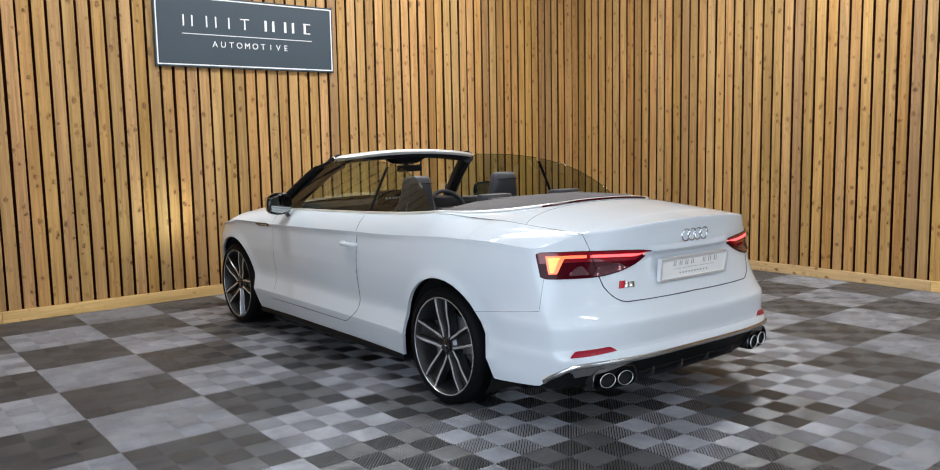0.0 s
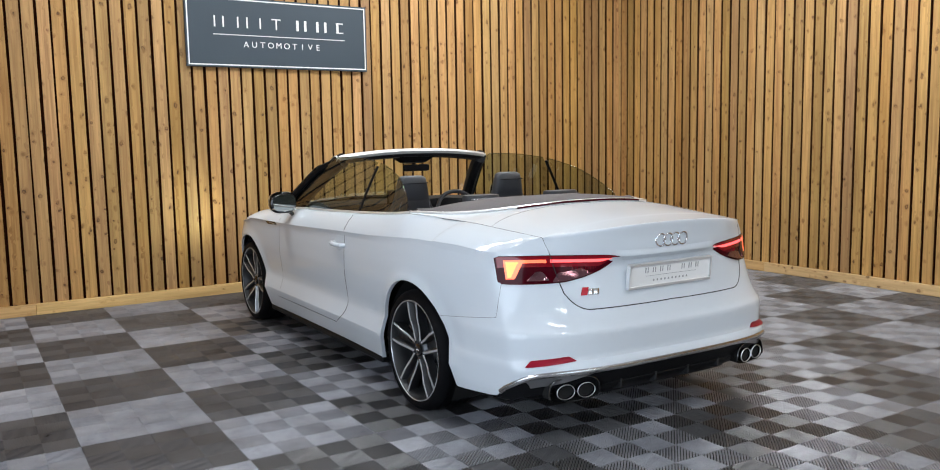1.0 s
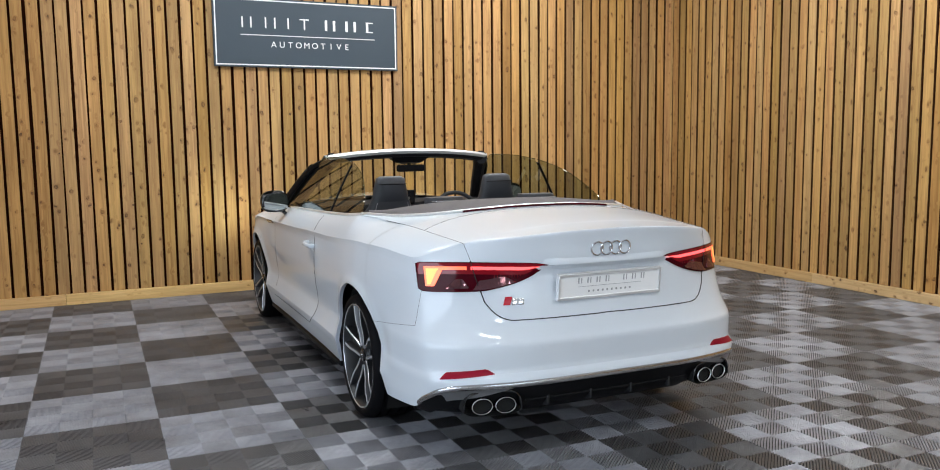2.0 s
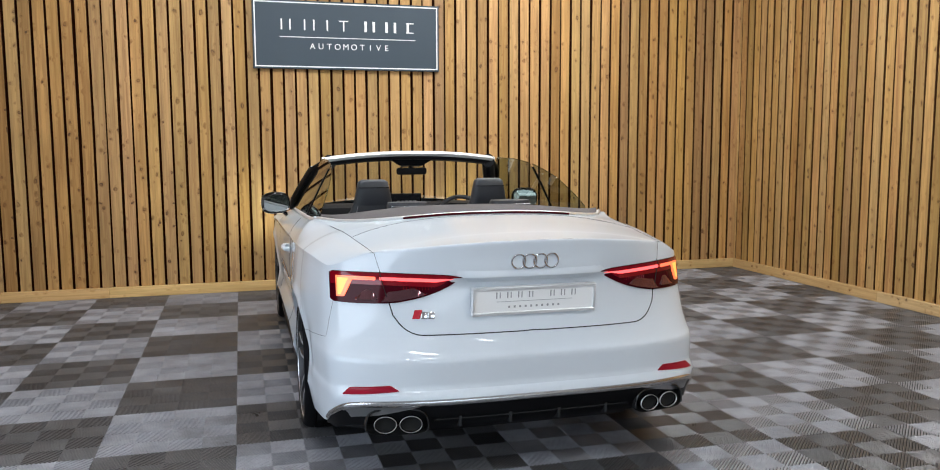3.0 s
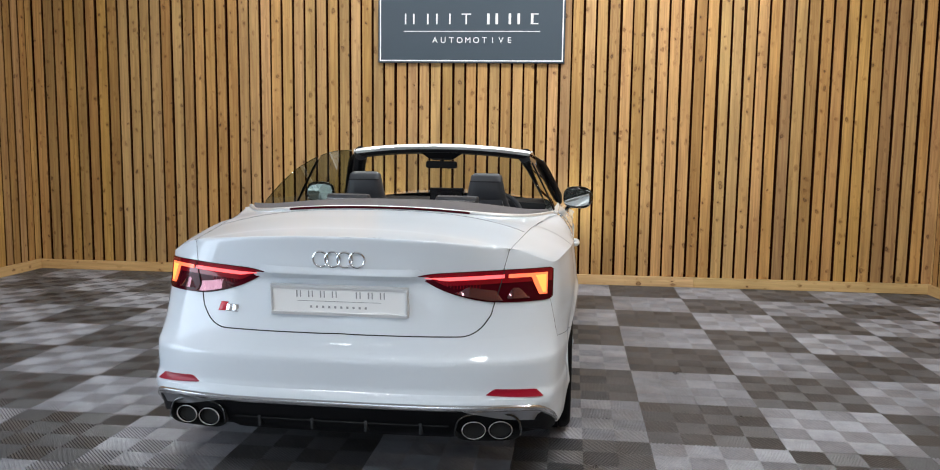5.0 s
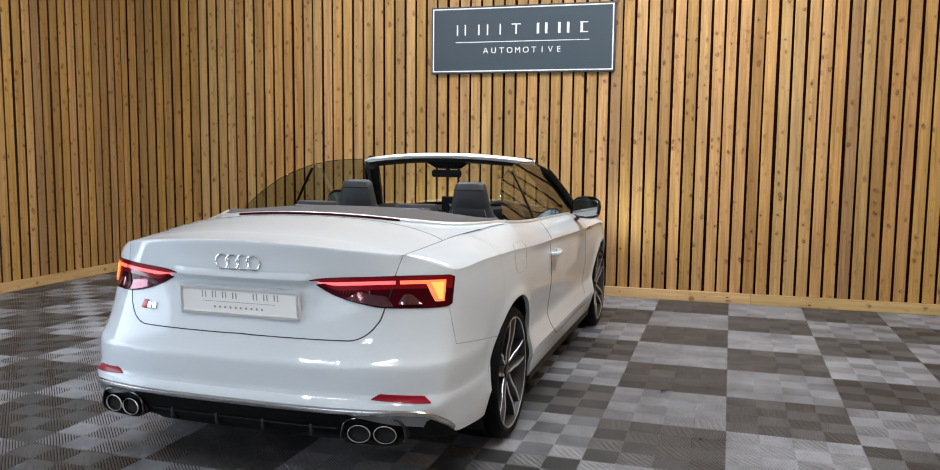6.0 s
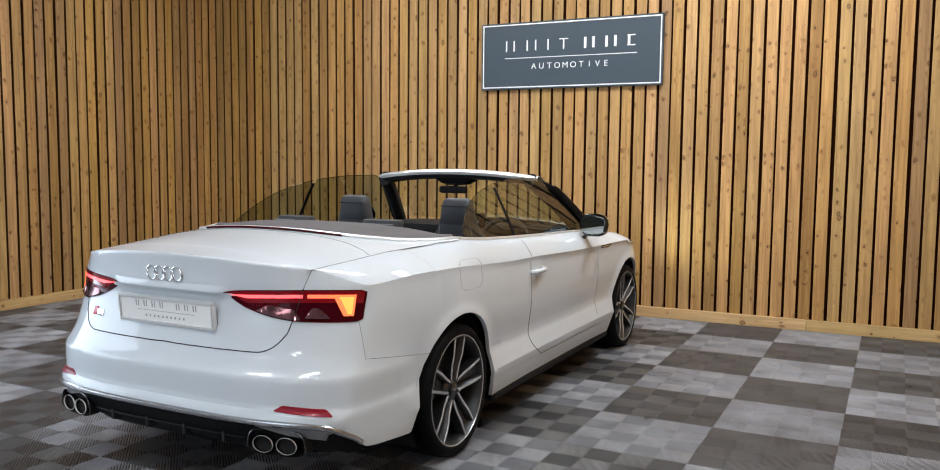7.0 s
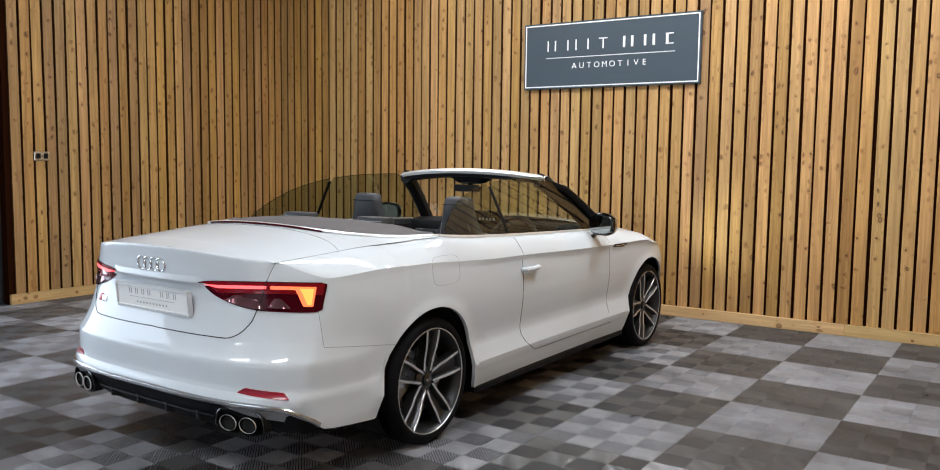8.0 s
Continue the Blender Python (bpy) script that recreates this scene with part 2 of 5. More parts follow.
REFLECTOR = material("red_reflector", (0.28, 0.004, 0.02), 0.35, coat=0.12, spec=0.2)
DARK_HOLE = material("dark_hole", (0.004, 0.004, 0.004), 0.9)
PLATE_WHITE = mottled(material("plate_white", (0.88, 0.88, 0.875), coat=1.0), (0.88, 0.88, 0.875), 0.03, 9, 200, 0.0, (0.12, 0.2))
PLATE_GREY = material("plate_print", (0.3, 0.3, 0.31), 0.4)
BADGE_RED = material("badge_red", (0.5, 0.015, 0.03), 0.25)
SCREEN = material("display", (0.01, 0.01, 0.012), 0.1, coat=0.5)
MIRROR = material("mirror_glass", (0.36, 0.38, 0.38), 0.01, 1.0)
LAMP_GLASS = material("headlamp", (0.9, 0.9, 0.85), 0.1, emit=(1.0, 0.9, 0.6), power=0.8)
SIDE_GLASS = glass_material("side_glass", (0.5, 0.57, 0.5))
SCREEN_GLASS = glass_material("windscreen_glass", (0.8, 0.83, 0.76))

SLAT_WOOD = wood_material("treated_pine", (0.575, 0.334, 0.116), (0.275, 0.134, 0.041))
# dark brown that paints the gaps' shade onto the boards' sides
EDGE_SHADE = mottled(material("shaded_board_edge", (0.075, 0.03, 0.011), spec=0.1), (0.075, 0.03, 0.011), 0.3, 4, 90, 0.1, (0.7, 0.9))
BASE_WOOD = wood_material("pine_skirting", (0.78, 0.52, 0.24), (0.55, 0.33, 0.13))
MEMBRANE = mottled(material("black_backing", (0.022, 0.007, 0.003), spec=0.0), (0.022, 0.007, 0.003), 0.2, 3, 60, 0.05, (0.8, 0.95))
TILE_LIGHT = tile_material("light_tile", (0.262, 0.265, 0.29))
TILE_DARK = tile_material("dark_tile", (0.084, 0.082, 0.085))
# near-black that stands in for the shade down between open ribs
GROOVE_SHADE = mottled(material("groove_shade", (0.02, 0.0195, 0.019)), (0.02, 0.0195, 0.019), 0.3, 3, 80, 0.0, (0.7, 0.9))
UNDERLAY = mottled(material("concrete_slab", (0.06, 0.06, 0.06)), (0.06, 0.06, 0.06), 0.3, 2, 40, 0.1, (0.7, 0.9))
SIGN_GREY = mottled(material("slate_grey_print", (0.038, 0.056, 0.074)), (0.038, 0.056, 0.074), 0.05, 5, 150, 0.0, (0.45, 0.55))
SIGN_WHITE = material("white_print", (0.82, 0.82, 0.82), 0.4)
PLASTER = mottled(material("grey_wall_paint", (0.62, 0.61, 0.6)), (0.62, 0.61, 0.6), 0.05, 1.5, 60, 0.05, (0.6, 0.8))
CEILING = mottled(material("ceiling_paint", (0.6, 0.6, 0.6)), (0.6, 0.6, 0.6), 0.05, 1.2, 50, 0.05, (0.7, 0.9))
LAMP_PANEL = material("led_panel", (0.9, 0.9, 0.9), 0.5, emit=(0.93, 0.975, 1.0), power=9.0)
DOOR_GREY = mottled(material("charcoal_door", (0.018, 0.018, 0.02)), (0.018, 0.018, 0.02), 0.15, 3, 90, 0.05, (0.4, 0.6))


# ---- mesh helpers ----
def finish(name, bm, mat, sharp=32, smooth=True):
    me = bpy.data.meshes.new(name)
    bm.to_mesh(me)
    bm.free()
    for m in (mat if isinstance(mat, (list, tuple)) else (mat,)):
        me.materials.append(m)
    if smooth:
        me.shade_smooth()
        me.set_sharp_from_angle(angle=radians(sharp))
    return me


def part(name, bm, mat, parent=None, label="", sharp=32, smooth=True):
    ob = new(name, finish(name, bm, mat, sharp, smooth))
    ob.parent = parent
    if label:
        ob["label"] = label
    return ob


def box(bm, x0, x1, y0, y1, z0, z1, bevel=0.0, m=None, segments=1):
    vs = bmesh.ops.create_cube(bm, size=1.0, matrix=Matrix.Translation(((x0 + x1) / 2, (y0 + y1) / 2, (z0 + z1) / 2)) @ Matrix.Diagonal((x1 - x0, y1 - y0, z1 - z0, 1)))["verts"]
    if bevel:
        es = list({e for v in vs for e in v.link_edges})
        vs = list({v for f in bmesh.ops.bevel(bm, geom=es, offset=bevel, segments=segments, affect="EDGES", profile=0.5)["faces"] for v in f.verts} | {v for v in vs if v.is_valid})
    if m is not None:
        bmesh.ops.transform(bm, matrix=m, verts=vs)
    return vs


def boxed(*args, **kw):
    bm = bmesh.new()
    box(bm, *args, **kw)
    return bm


def grid(bm, pts, close=False):
    """Faces over rows of points; pts[i][j] are 3D."""
    rows = [[bm.verts.new(p) for p in r] for r in pts]
    n = len(rows[0])
    for a, b in zip(rows, rows[1:]):
        for j in range(n if close else n - 1):
            k = (j + 1) % n
            bm.faces.new((a[j], a[k], b[k], b[j]))
    return rows


def tube(path, radius, sides=8, closed=False, flat=1.0, up=Vector((0, 0, 1))):
    """A round (or flattened) rod along a path."""
    bm = bmesh.new()
    path = [Vector(p) for p in path]
    n = len(path)
    rings = []
    for i, p in enumerate(path):
        a = path[(i - 1) % n] if closed or i > 0 else p
        b = path[(i + 1) % n] if closed or i < n - 1 else p
        t = (b - a).normalized()
        s = t.cross(up)
        s = s.normalized() if s.length > 1e-4 else Vector((1, 0, 0))
        u = s.cross(t).normalized()
        rings.append([p + radius * (math.cos(2 * math.pi * k / sides) * s + flat * math.sin(2 * math.pi * k / sides) * u) for k in range(sides)])
    if closed:
        rings.append(rings[0])
    rows = grid(bm, rings, True)
    if closed:
        bmesh.ops.remove_doubles(bm, verts=bm.verts, dist=1e-6)
    else:
        bm.faces.new(rows[0][::-1])
        bm.faces.new(rows[-1])
    return bm


def lathe(profile, steps=48, axis="X"):
    """profile: (along, radius) pairs turned about the x axis."""
    bm = bmesh.new()
    rows = []
    for k in range(steps):
        a = 2 * math.pi * k / steps
        rows.append([(s, r * math.cos(a), r * math.sin(a)) for s, r in profile])
    rows.append(rows[0])
    grid(bm, rows)
    bmesh.ops.remove_doubles(bm, verts=bm.verts, dist=1e-6)
    bmesh.ops.recalc_face_normals(bm, faces=bm.faces)
    return bm


def prism(outline, depth, place, bevel=0.0):
    """A flat outline (x, z) given a depth backwards and set at a pose, by a function from (x, z, d) to 3D."""
    bm = bmesh.new()
    front = [bm.verts.new(place(x, z, 0)) for x, z in outline]
    back = [bm.verts.new(place(x, z, depth)) for x, z in outline]
    bm.faces.new(front)
    n = len(front)
    for i in range(n):
        bm.faces.new((front[i], back[i], back[(i + 1) % n], front[(i + 1) % n]))
    bm.faces.new(back[::-1])
    bmesh.ops.recalc_face_normals(bm, faces=bm.faces)
    if bevel:
        bmesh.ops.bevel(bm, geom=[e for e in bm.edges], offset=bevel, segments=2, affect="EDGES", profile=0.5)
    return bm


def curve_keys(pairs):
    """A smooth function through (t, value) pairs, without overshoot."""
    ts, vs = [p[0] for p in pairs], [p[1] for p in pairs]
    n = len(ts)
    d = [(vs[i + 1] - vs[i]) / (ts[i + 1] - ts[i]) for i in range(n - 1)]
    m = [d[0]] + [0.0 if d[i - 1] * d[i] <= 0 else 2 * d[i - 1] * d[i] / (d[i - 1] + d[i]) for i in range(1, n - 1)] + [d[-1]]

    def f(t):
        if t <= ts[0]:
            return vs[0]
        if t >= ts[-1]:
            return vs[-1]
        i = 0
        while t > ts[i + 1]:
            i += 1
        h = ts[i + 1] - ts[i]
        u = (t - ts[i]) / h
        return ((1 + 2 * u) * (1 - u) ** 2 * vs[i] + u * (1 - u) ** 2 * h * m[i] + u * u * (3 - 2 * u) * vs[i + 1] + u * u * (u - 1) * h * m[i + 1])

    return f


def ease(t, a, b):
    u = min(1.0, max(0.0, (t - a) / (b - a)))
    return u * u * (3 - 2 * u)


# ---- the room ----
def structure(name, bm, mat, label, category):
    ob = new(name, finish(name, bm, mat, 30, False))
    return tagged(ob, label, category, kind="structure")


BACK = pose(3.4, ROOM_Y1, 0, 0, 0, WALL_TURN)          # the back wall's face, x along it, y into it
slab = structure("floor", boxed(ROOM_X0 - 1.6, ROOM_X1 + 0.4, ROOM_Y0 - 0.3, ROOM_Y1 + 0.4, -0.2, -0.012), UNDERLAY, "grey ribbed interlocking garage floor tiles in a checkerboard", "floor")
ceiling = structure("ceiling", boxed(ROOM_X0 - 1.6, ROOM_X1 + 0.4, ROOM_Y0 - 0.3, ROOM_Y1 + 0.4, ROOM_H, ROOM_H + 0.15), CEILING, "plain white painted ceiling of the showroom", "ceiling")

SLAT_PITCH, SLAT_W, SLAT_T, BASE_H = 0.1135, 0.0925, 0.021, 0.095


def wall_panel(name, m, length0, length1, label):
    """A wall faced with upright boards: m carries x along it and y into it; the face is at y = 0."""
    bm = boxed(length0, length1, SLAT_T + 0.004, SLAT_T + 0.16, 0, ROOM_H, m=m)
    return structure(name, bm, MEMBRANE, label, "wall")


wall_back = wall_panel("wall_back", BACK, -4.7, 4.62, "back wall clad in upright treated pine slats over black backing")
RIGHT = pose(ROOM_X1, 0.8, 0, 0, 0, -90 + 0.4)
wall_right = wall_panel("wall_right", RIGHT, -6.95, 6.9, "side wall clad in upright treated pine slats")
LEFT = pose(ROOM_X0, 4.3, 0, 0, 0, 90)
LEFT_LEN = 3.40
wall_left = wall_panel("wall_left", LEFT, 0, LEFT_LEN, "side wall clad in pine slats, ending at a dark doorway")
DOOR_TOP = 2.2
wall_left_over = structure("wall_left_over_door", boxed(-1.15, 0.0, SLAT_T + 0.004, SLAT_T + 0.16, DOOR_TOP, ROOM_H, m=LEFT), MEMBRANE, "slatted wall above the dark doorway", "wall")
bm = boxed(-1.15, 0.0, 0.12, 0.17, 0, DOOR_TOP - 0.004, bevel=0.006, m=LEFT)
door_1 = structure("door_1", bm, DOOR_GREY, "charcoal flush door set back in the slatted wall", "door")
part("door_handle", tube([LEFT @ Vector(p) for p in ((-0.1, 0.12, 1.02), (-0.1, 0.075, 1.02), (-0.22, 0.075, 1.02))], 0.009), ALU, door_1, "satin metal lever")
# the plain part of the left wall gets an unseen window, added for daylight
GATE0, GATE1, GATE_LOW, GATE_H = -5.3, -1.4, 0.3, 2.4
for nm, a, b, z0, z1 in (("wall_left_plain", GATE1, -1.15, 0, ROOM_H), ("wall_left_end", -10.3, GATE0, 0, ROOM_H), ("wall_left_lintel", GATE0, GATE1, GATE_H, ROOM_H), ("wall_left_sill", GATE0, GATE1, 0, GATE_LOW)):
    structure(nm, boxed(a, b, 0.0, 0.16, z0, z1, m=LEFT), PLASTER, "plain grey painted wall", "wall")
structure("ground", boxed(-60, 60, -50, 50, -0.3, -0.204), UNDERLAY, "grey concrete yard outside the windows", "ground")
day = new("added_daylight_left", bpy.data.lights.new("added_daylight_left", "AREA"))
day.data.shape, day.data.size, day.data.size_y = "RECTANGLE", GATE1 - GATE0, GATE_H - GATE_LOW
day.data.energy, day.data.color = 132.0, (0.72, 0.84, 1.0)
day.matrix_world = LEFT @ pose((GATE0 + GATE1) / 2, 0.1, (GATE_H + GATE_LOW) / 2) @ pose(0, 0, 0, -90, 0, 0)
# a broad unseen window is added behind the walk to light the car's tail
FW0, FW1, FZ0, FZ1 = 1.0, 5.6, 0.3, 2.5
for nm, a, b, z0, z1 in (("wall_front", ROOM_X0 - 0.5, FW0, 0, ROOM_H), ("wall_front_end", FW1, ROOM_X1 + 0.2, 0, ROOM_H), ("wall_front_sill", FW0, FW1, 0, FZ0), ("wall_front_lintel", FW0, FW1, FZ1, ROOM_H)):
    structure(nm, boxed(a, b, ROOM_Y0 - 0.2, ROOM_Y0, z0, z1), PLASTER, "plain grey painted wall", "wall")
front_fill = new("added_daylight_front", bpy.data.lights.new("added_daylight_front", "AREA"))
front_fill.data.shape, front_fill.data.size, front_fill.data.size_y = "RECTANGLE", FW1 - FW0, FZ1 - FZ0
front_fill.data.energy, front_fill.data.color = 85.0, (0.74, 0.86, 1.0)
front_fill.matrix_world = pose((FW0 + FW1) / 2, ROOM_Y0 - 0.1, (FZ0 + FZ1) / 2, 90, 0, 0)


def make_window(name, m, a, b, z0, z1, n):
    """A framed window with n panes in a wall's opening; x along the wall, y into it."""
    root = new(name)
    root.matrix_world = m
    tagged(root, "long white-framed window with clear panes, added out of view", "window", kind="structure")
    bm = bmesh.new()
    for x0, x1, c0, c1 in [(a, b, z0, z0 + 0.05), (a, b, z1 - 0.05, z1)] + [(a + (b - a) * k / n - 0.025, a + (b - a) * k / n + 0.025, z0 + 0.05, z1 - 0.05) for k in range(1, n)] + [(a, a + 0.05, z0 + 0.05, z1 - 0.05), (b - 0.05, b, z0 + 0.05, z1 - 0.05)]:
        box(bm, x0, x1, 0.115, 0.155, c0, c1, bevel=0.004)
    part("window_frame", bm, SIGN_WHITE, root, "white window frame")
    for k in range(n):
        x0, x1 = a + (b - a) * k / n + 0.03, a + (b - a) * (k + 1) / n - 0.03
        pane = part("pane", boxed(x0, x1, 0.132, 0.138, z0 + 0.052, z1 - 0.052), SCREEN_GLASS, root, smooth=False)
        pane.visible_shadow = False
    return root


make_window("unseen_window_1", LEFT, GATE0 + 0.004, GATE1 - 0.004, GATE_LOW + 0.004, GATE_H - 0.004, 4)
make_window("unseen_window_2", pose((FW0 + FW1) / 2, ROOM_Y0, 0, 0, 0, 180), -(FW1 - FW0) / 2 + 0.004, (FW1 - FW0) / 2 - 0.004, FZ0 + 0.004, FZ1 - 0.004, 4)


def baseboard(parent, m, a, b, label):
    """Square pine rail along a wall's foot, in lengths that butt together."""
    n = max(1, round((b - a) / 2.4))
    for k in range(n):
        x0, x1 = a + (b - a) * k / n, a + (b - a) * (k + 1) / n
        bm = boxed(0, x1 - x0 - 0.002, -0.022, SLAT_T, 0, BASE_H, bevel=0.003)
        me = finish("baseboard", bm, BASE_WOOD, 30, False)
        # grain runs along local z in the wood, so the rail is built upright and laid down
        me.transform(pose(0, 0, 0, 0, 90, 0))
        ob = new("baseboard", me)
        ob.matrix_world = m @ Matrix.Translation((x0, 0, 0.0)) @ pose(0, 0, 0, 0, -90, 0)
        tagged(ob, label, "baseboard", kind="structure")


baseboard(wall_back, BACK, -4.5, 4.395, "square pine skirting rail at the foot of the slats")
baseboard(wall_right, RIGHT, -6.93, 6.5, "square pine skirting rail at the foot of the slats")
baseboard(wall_left, LEFT, 0, LEFT_LEN - 0.05, "square pine skirting rail at the foot of the slats")

# wall socket on the left wall
socket = new("wall_socket")
socket.matrix_world = LEFT @ pose(0.34, -0.001, 1.36)
tagged(socket, "small steel double wall socket on the pine slats", "socket")
part("faceplate", boxed(-0.075, 0.075, -0.012, 0.0, 0, 0.085, bevel=0.004), ALU, socket)
for sx in (-0.036, 0.036):
    part("outlet", boxed(sx - 0.022, sx + 0.022, -0.0145, -0.010, 0.018, 0.068, bevel=0.003), BLACK, socket)


# ---- the sign ----
def make_sign():
    W, H = 1.80, 0.64
    root = new("dealer_sign")
    root.matrix_world = BACK @ pose(-0.02, -0.006, 2.125)
    tagged(root, "slate grey sign board with white border and lettering", "sign")
    part("board", boxed(-W / 2, W / 2, -0.03, 0.0, 0, H, bevel=0.004), SIGN_GREY, root)
    e = 0.016
    for nm, b in (("border", (-W / 2 + e, W / 2 - e, e, e + 0.011)), ("border", (-W / 2 + e, W / 2 - e, H - e - 0.011, H - e)),
                  ("border", (-W / 2 + e, -W / 2 + e + 0.011, e + 0.011, H - e - 0.011)), ("border", (W / 2 - e - 0.011, W / 2 - e, e + 0.011, H - e - 0.011))):
        part(nm, boxed(b[0], b[1], -0.033, -0.029, b[2], b[3]), SIGN_WHITE, root)
    part("rule", boxed(-0.65, 0.66, -0.0325, -0.029, 0.295, 0.302), SIGN_WHITE, root)

    def bars(x0, x1, z0, h, shape, heavy):
        """Plain strokes of the height and weight of the firm's name."""
        w = 0.024 if heavy else 0.014
        for kind, u in shape:
            if kind == "post":
                bm = boxed(x0 + u * (x1 - x0) - w / 2, x0 + u * (x1 - x0) + w / 2, -0.0325, -0.029, z0, z0 + h)
            else:
                bm = boxed(x0, x1, -0.0325, -0.029, z0 + u * h - 0.005, z0 + u * h + 0.005)
            part("name_bar", bm, SIGN_WHITE, root, smooth=False)

    two, one, cap = (("post", 0.12), ("post", 0.88)), (("post", 0.5),), (("post", 0.5), ("rail", 0.95))
    z0, h = 0.365, 0.10
    for x0, wd, shape, heavy in ((-0.645, 0.105, two, 0), (-0.43, 0.115, two, 0), (-0.222, 0.04, one, 0), (-0.09, 0.09, cap, 0),
                                 (0.155, 0.105, two, 1), (0.36, 0.11, two, 1), (0.57, 0.075, (("post", 0.2), ("rail", 0.05), ("rail", 0.95)), 1)):
        bars(x0, x0 + wd, z0, h, shape, heavy)
    for k, ch in enumerate("AUTOMOTIVE"):
        cu = bpy.data.curves.new("letter", "FONT")
        cu.body, cu.size, cu.align_x, cu.extrude = ch, 0.078, "CENTER", 0.0015
        tmp = new("letter", cu)
        me = bpy.data.meshes.new_from_object(tmp.evaluated_get(bpy.context.evaluated_depsgraph_get()))
        bpy.data.objects.remove(tmp)
        me.materials.clear()
        me.materials.append(SIGN_WHITE)
        ob = new("letter", me)
        ob.parent = root
        ob.matrix_local = pose(-0.345 + 0.0795 * k, -0.0312, 0.19, 90, 0, 0)
    return root


make_sign()


# ---- ceiling lights ----
def light_panel(w, d):
    root = new("ceiling_light")
    bm = bmesh.new()
    for b in ((-w / 2 - 0.03, w / 2 + 0.03, -d / 2 - 0.03, -d / 2), (-w / 2 - 0.03, w / 2 + 0.03, d / 2, d / 2 + 0.03),
              (-w / 2 - 0.03, -w / 2, -d / 2, d / 2), (w / 2, w / 2 + 0.03, -d / 2, d / 2)):
        box(bm, *b, -0.07, 0.0)
    part("frame", bm, ALU, root, smooth=False)
    part("diffuser", boxed(-w / 2, w / 2, -d / 2, d / 2, -0.05, -0.04), LAMP_PANEL, root, "glowing white diffuser", smooth=False)
    return tagged(root, "white rectangular ceiling light panel, switched on", "ceiling light", "ceiling lights")


# place and lamp power
LIGHTS = [(1.9, 5.7, 58), (3.7, 5.6, 45), (5.3, 6.2, 72), (1.1, 3.8, 16), (6.6, 3.8, 78), (2.3, -1.0, 42), (5.2, 0.0, 74), (1.9, -4.6, 16), (5.2, -4.6, 16)]
first = light_panel(1.5, 0.3)
for k, (x, y, watts) in enumerate(LIGHTS):
    if k == 0:
        first.matrix_world = pose(x, y, ROOM_H - 0.002)
    else:
        copy_thing(first, pose(x, y, ROOM_H - 0.002))
    lamp = new("panel_lamp", bpy.data.lights.new("panel_lamp", "AREA"))
    lamp.data.shape, lamp.data.size, lamp.data.size_y = "RECTANGLE", 1.5, 0.3
    lamp.data.energy, lamp.data.color = watts, (0.93, 0.975, 1.0)
    lamp.matrix_world = pose(x, y, ROOM_H - 0.08)


# ---- the car ----
# Local metres: x to the car's right, y forwards from the rear axle, z up from the floor.
car = new("convertible_car")
car.matrix_world = pose(CAR_X, CAR_Y, 0)
tagged(car, "white two-door convertible with its roof down, parked on tiles", "car")

AXLE_F, WHEEL_R = 2.765, 0.331
half_width = curve_keys([(-1.0, 0.755), (-0.72, 0.82), (-0.58, 0.853), (-0.35, 0.894), (-0.15, 0.911), (0.0, 0.918), (0.5, 0.909), (1.0, 0.904), (1.8, 0.905), (2.4, 0.912), (2.77, 0.918), (3.2, 0.895), (3.66, 0.84)])
crease_z = curve_keys([(-0.9, 0.893), (-0.7, 0.9), (-0.45, 0.916), (-0.1, 0.917), (0.25, 0.9), (0.6, 0.882), (1.0, 0.872), (1.6, 0.852), (2.1, 0.842), (2.6, 0.838), (3.2, 0.78), (3.66, 0.7)])
belt_z = curve_keys([(-0.35, 1.045), (0.1, 1.03), (0.45, 1.004), (0.85, 0.984), (1.4, 0.964), (1.9, 0.948), (2.3, 0.925), (2.8, 0.885), (3.3, 0.81), (3.66, 0.72)])
top_inset = curve_keys([(-1.0, 0.2), (-0.6, 0.2), (-0.25, 0.204), (0.0, 0.172), (0.1, 0.138), (0.18, 0.106), (0.6, 0.104), (1.6, 0.108), (2.1, 0.12), (2.6, 0.16), (3.3, 0.2), (3.66, 0.22)])
deck_base = curve_keys([(-1.0, 1.018), (-0.9, 1.026), (-0.75, 1.042), (-0.55, 1.058), (-0.3, 1.075), (0.0, 1.078), (0.3, 1.06)])
deck_drop = curve_keys([(-1.0, 0.06), (-0.8, 0.062), (-0.45, 0.057), (-0.2, 0.048), (0.0, 0.039), (0.15, 0.026)])
lid_x = curve_keys([(-0.82, 0.645), (-0.45, 0.688), (-0.22, 0.72), (0.0, 0.76)])
low_edge = curve_keys([(-0.99, 0.382), (-0.92, 0.379), (-0.86, 0.37), (-0.825, 0.354), (-0.772, 0.3), (-0.725, 0.25), (-0.6, 0.238), (-0.4, 0.222), (-0.2, 0.195)])
side_tuck = curve_keys([(0.18, 0.04), (0.24, 0.022), (0.3, 0.008), (0.33, 0.0), (0.342, 0.003), (0.4, 0.02), (0.44, 0.0315), (0.452, 0.033), (0.5, 0.028), (0.58, 0.015), (0.66, 0.004), (0.74, 0.001), (0.82, 0.007), (0.88, 0.015), (0.95, 0.026)])
bumper_tuck = curve_keys([(0.18, 0.02), (0.24, 0.01), (0.29, 0.005), (0.34, 0.004), (0.4, 0.002), (0.422, 0.006), (0.432, 0.007), (0.543, 0.0005), (0.552, 0.001), (0.575, 0.004), (0.64, 0.007), (0.74, 0.004), (0.8, 0.006), (0.88, 0.018), (0.95, 0.03)])
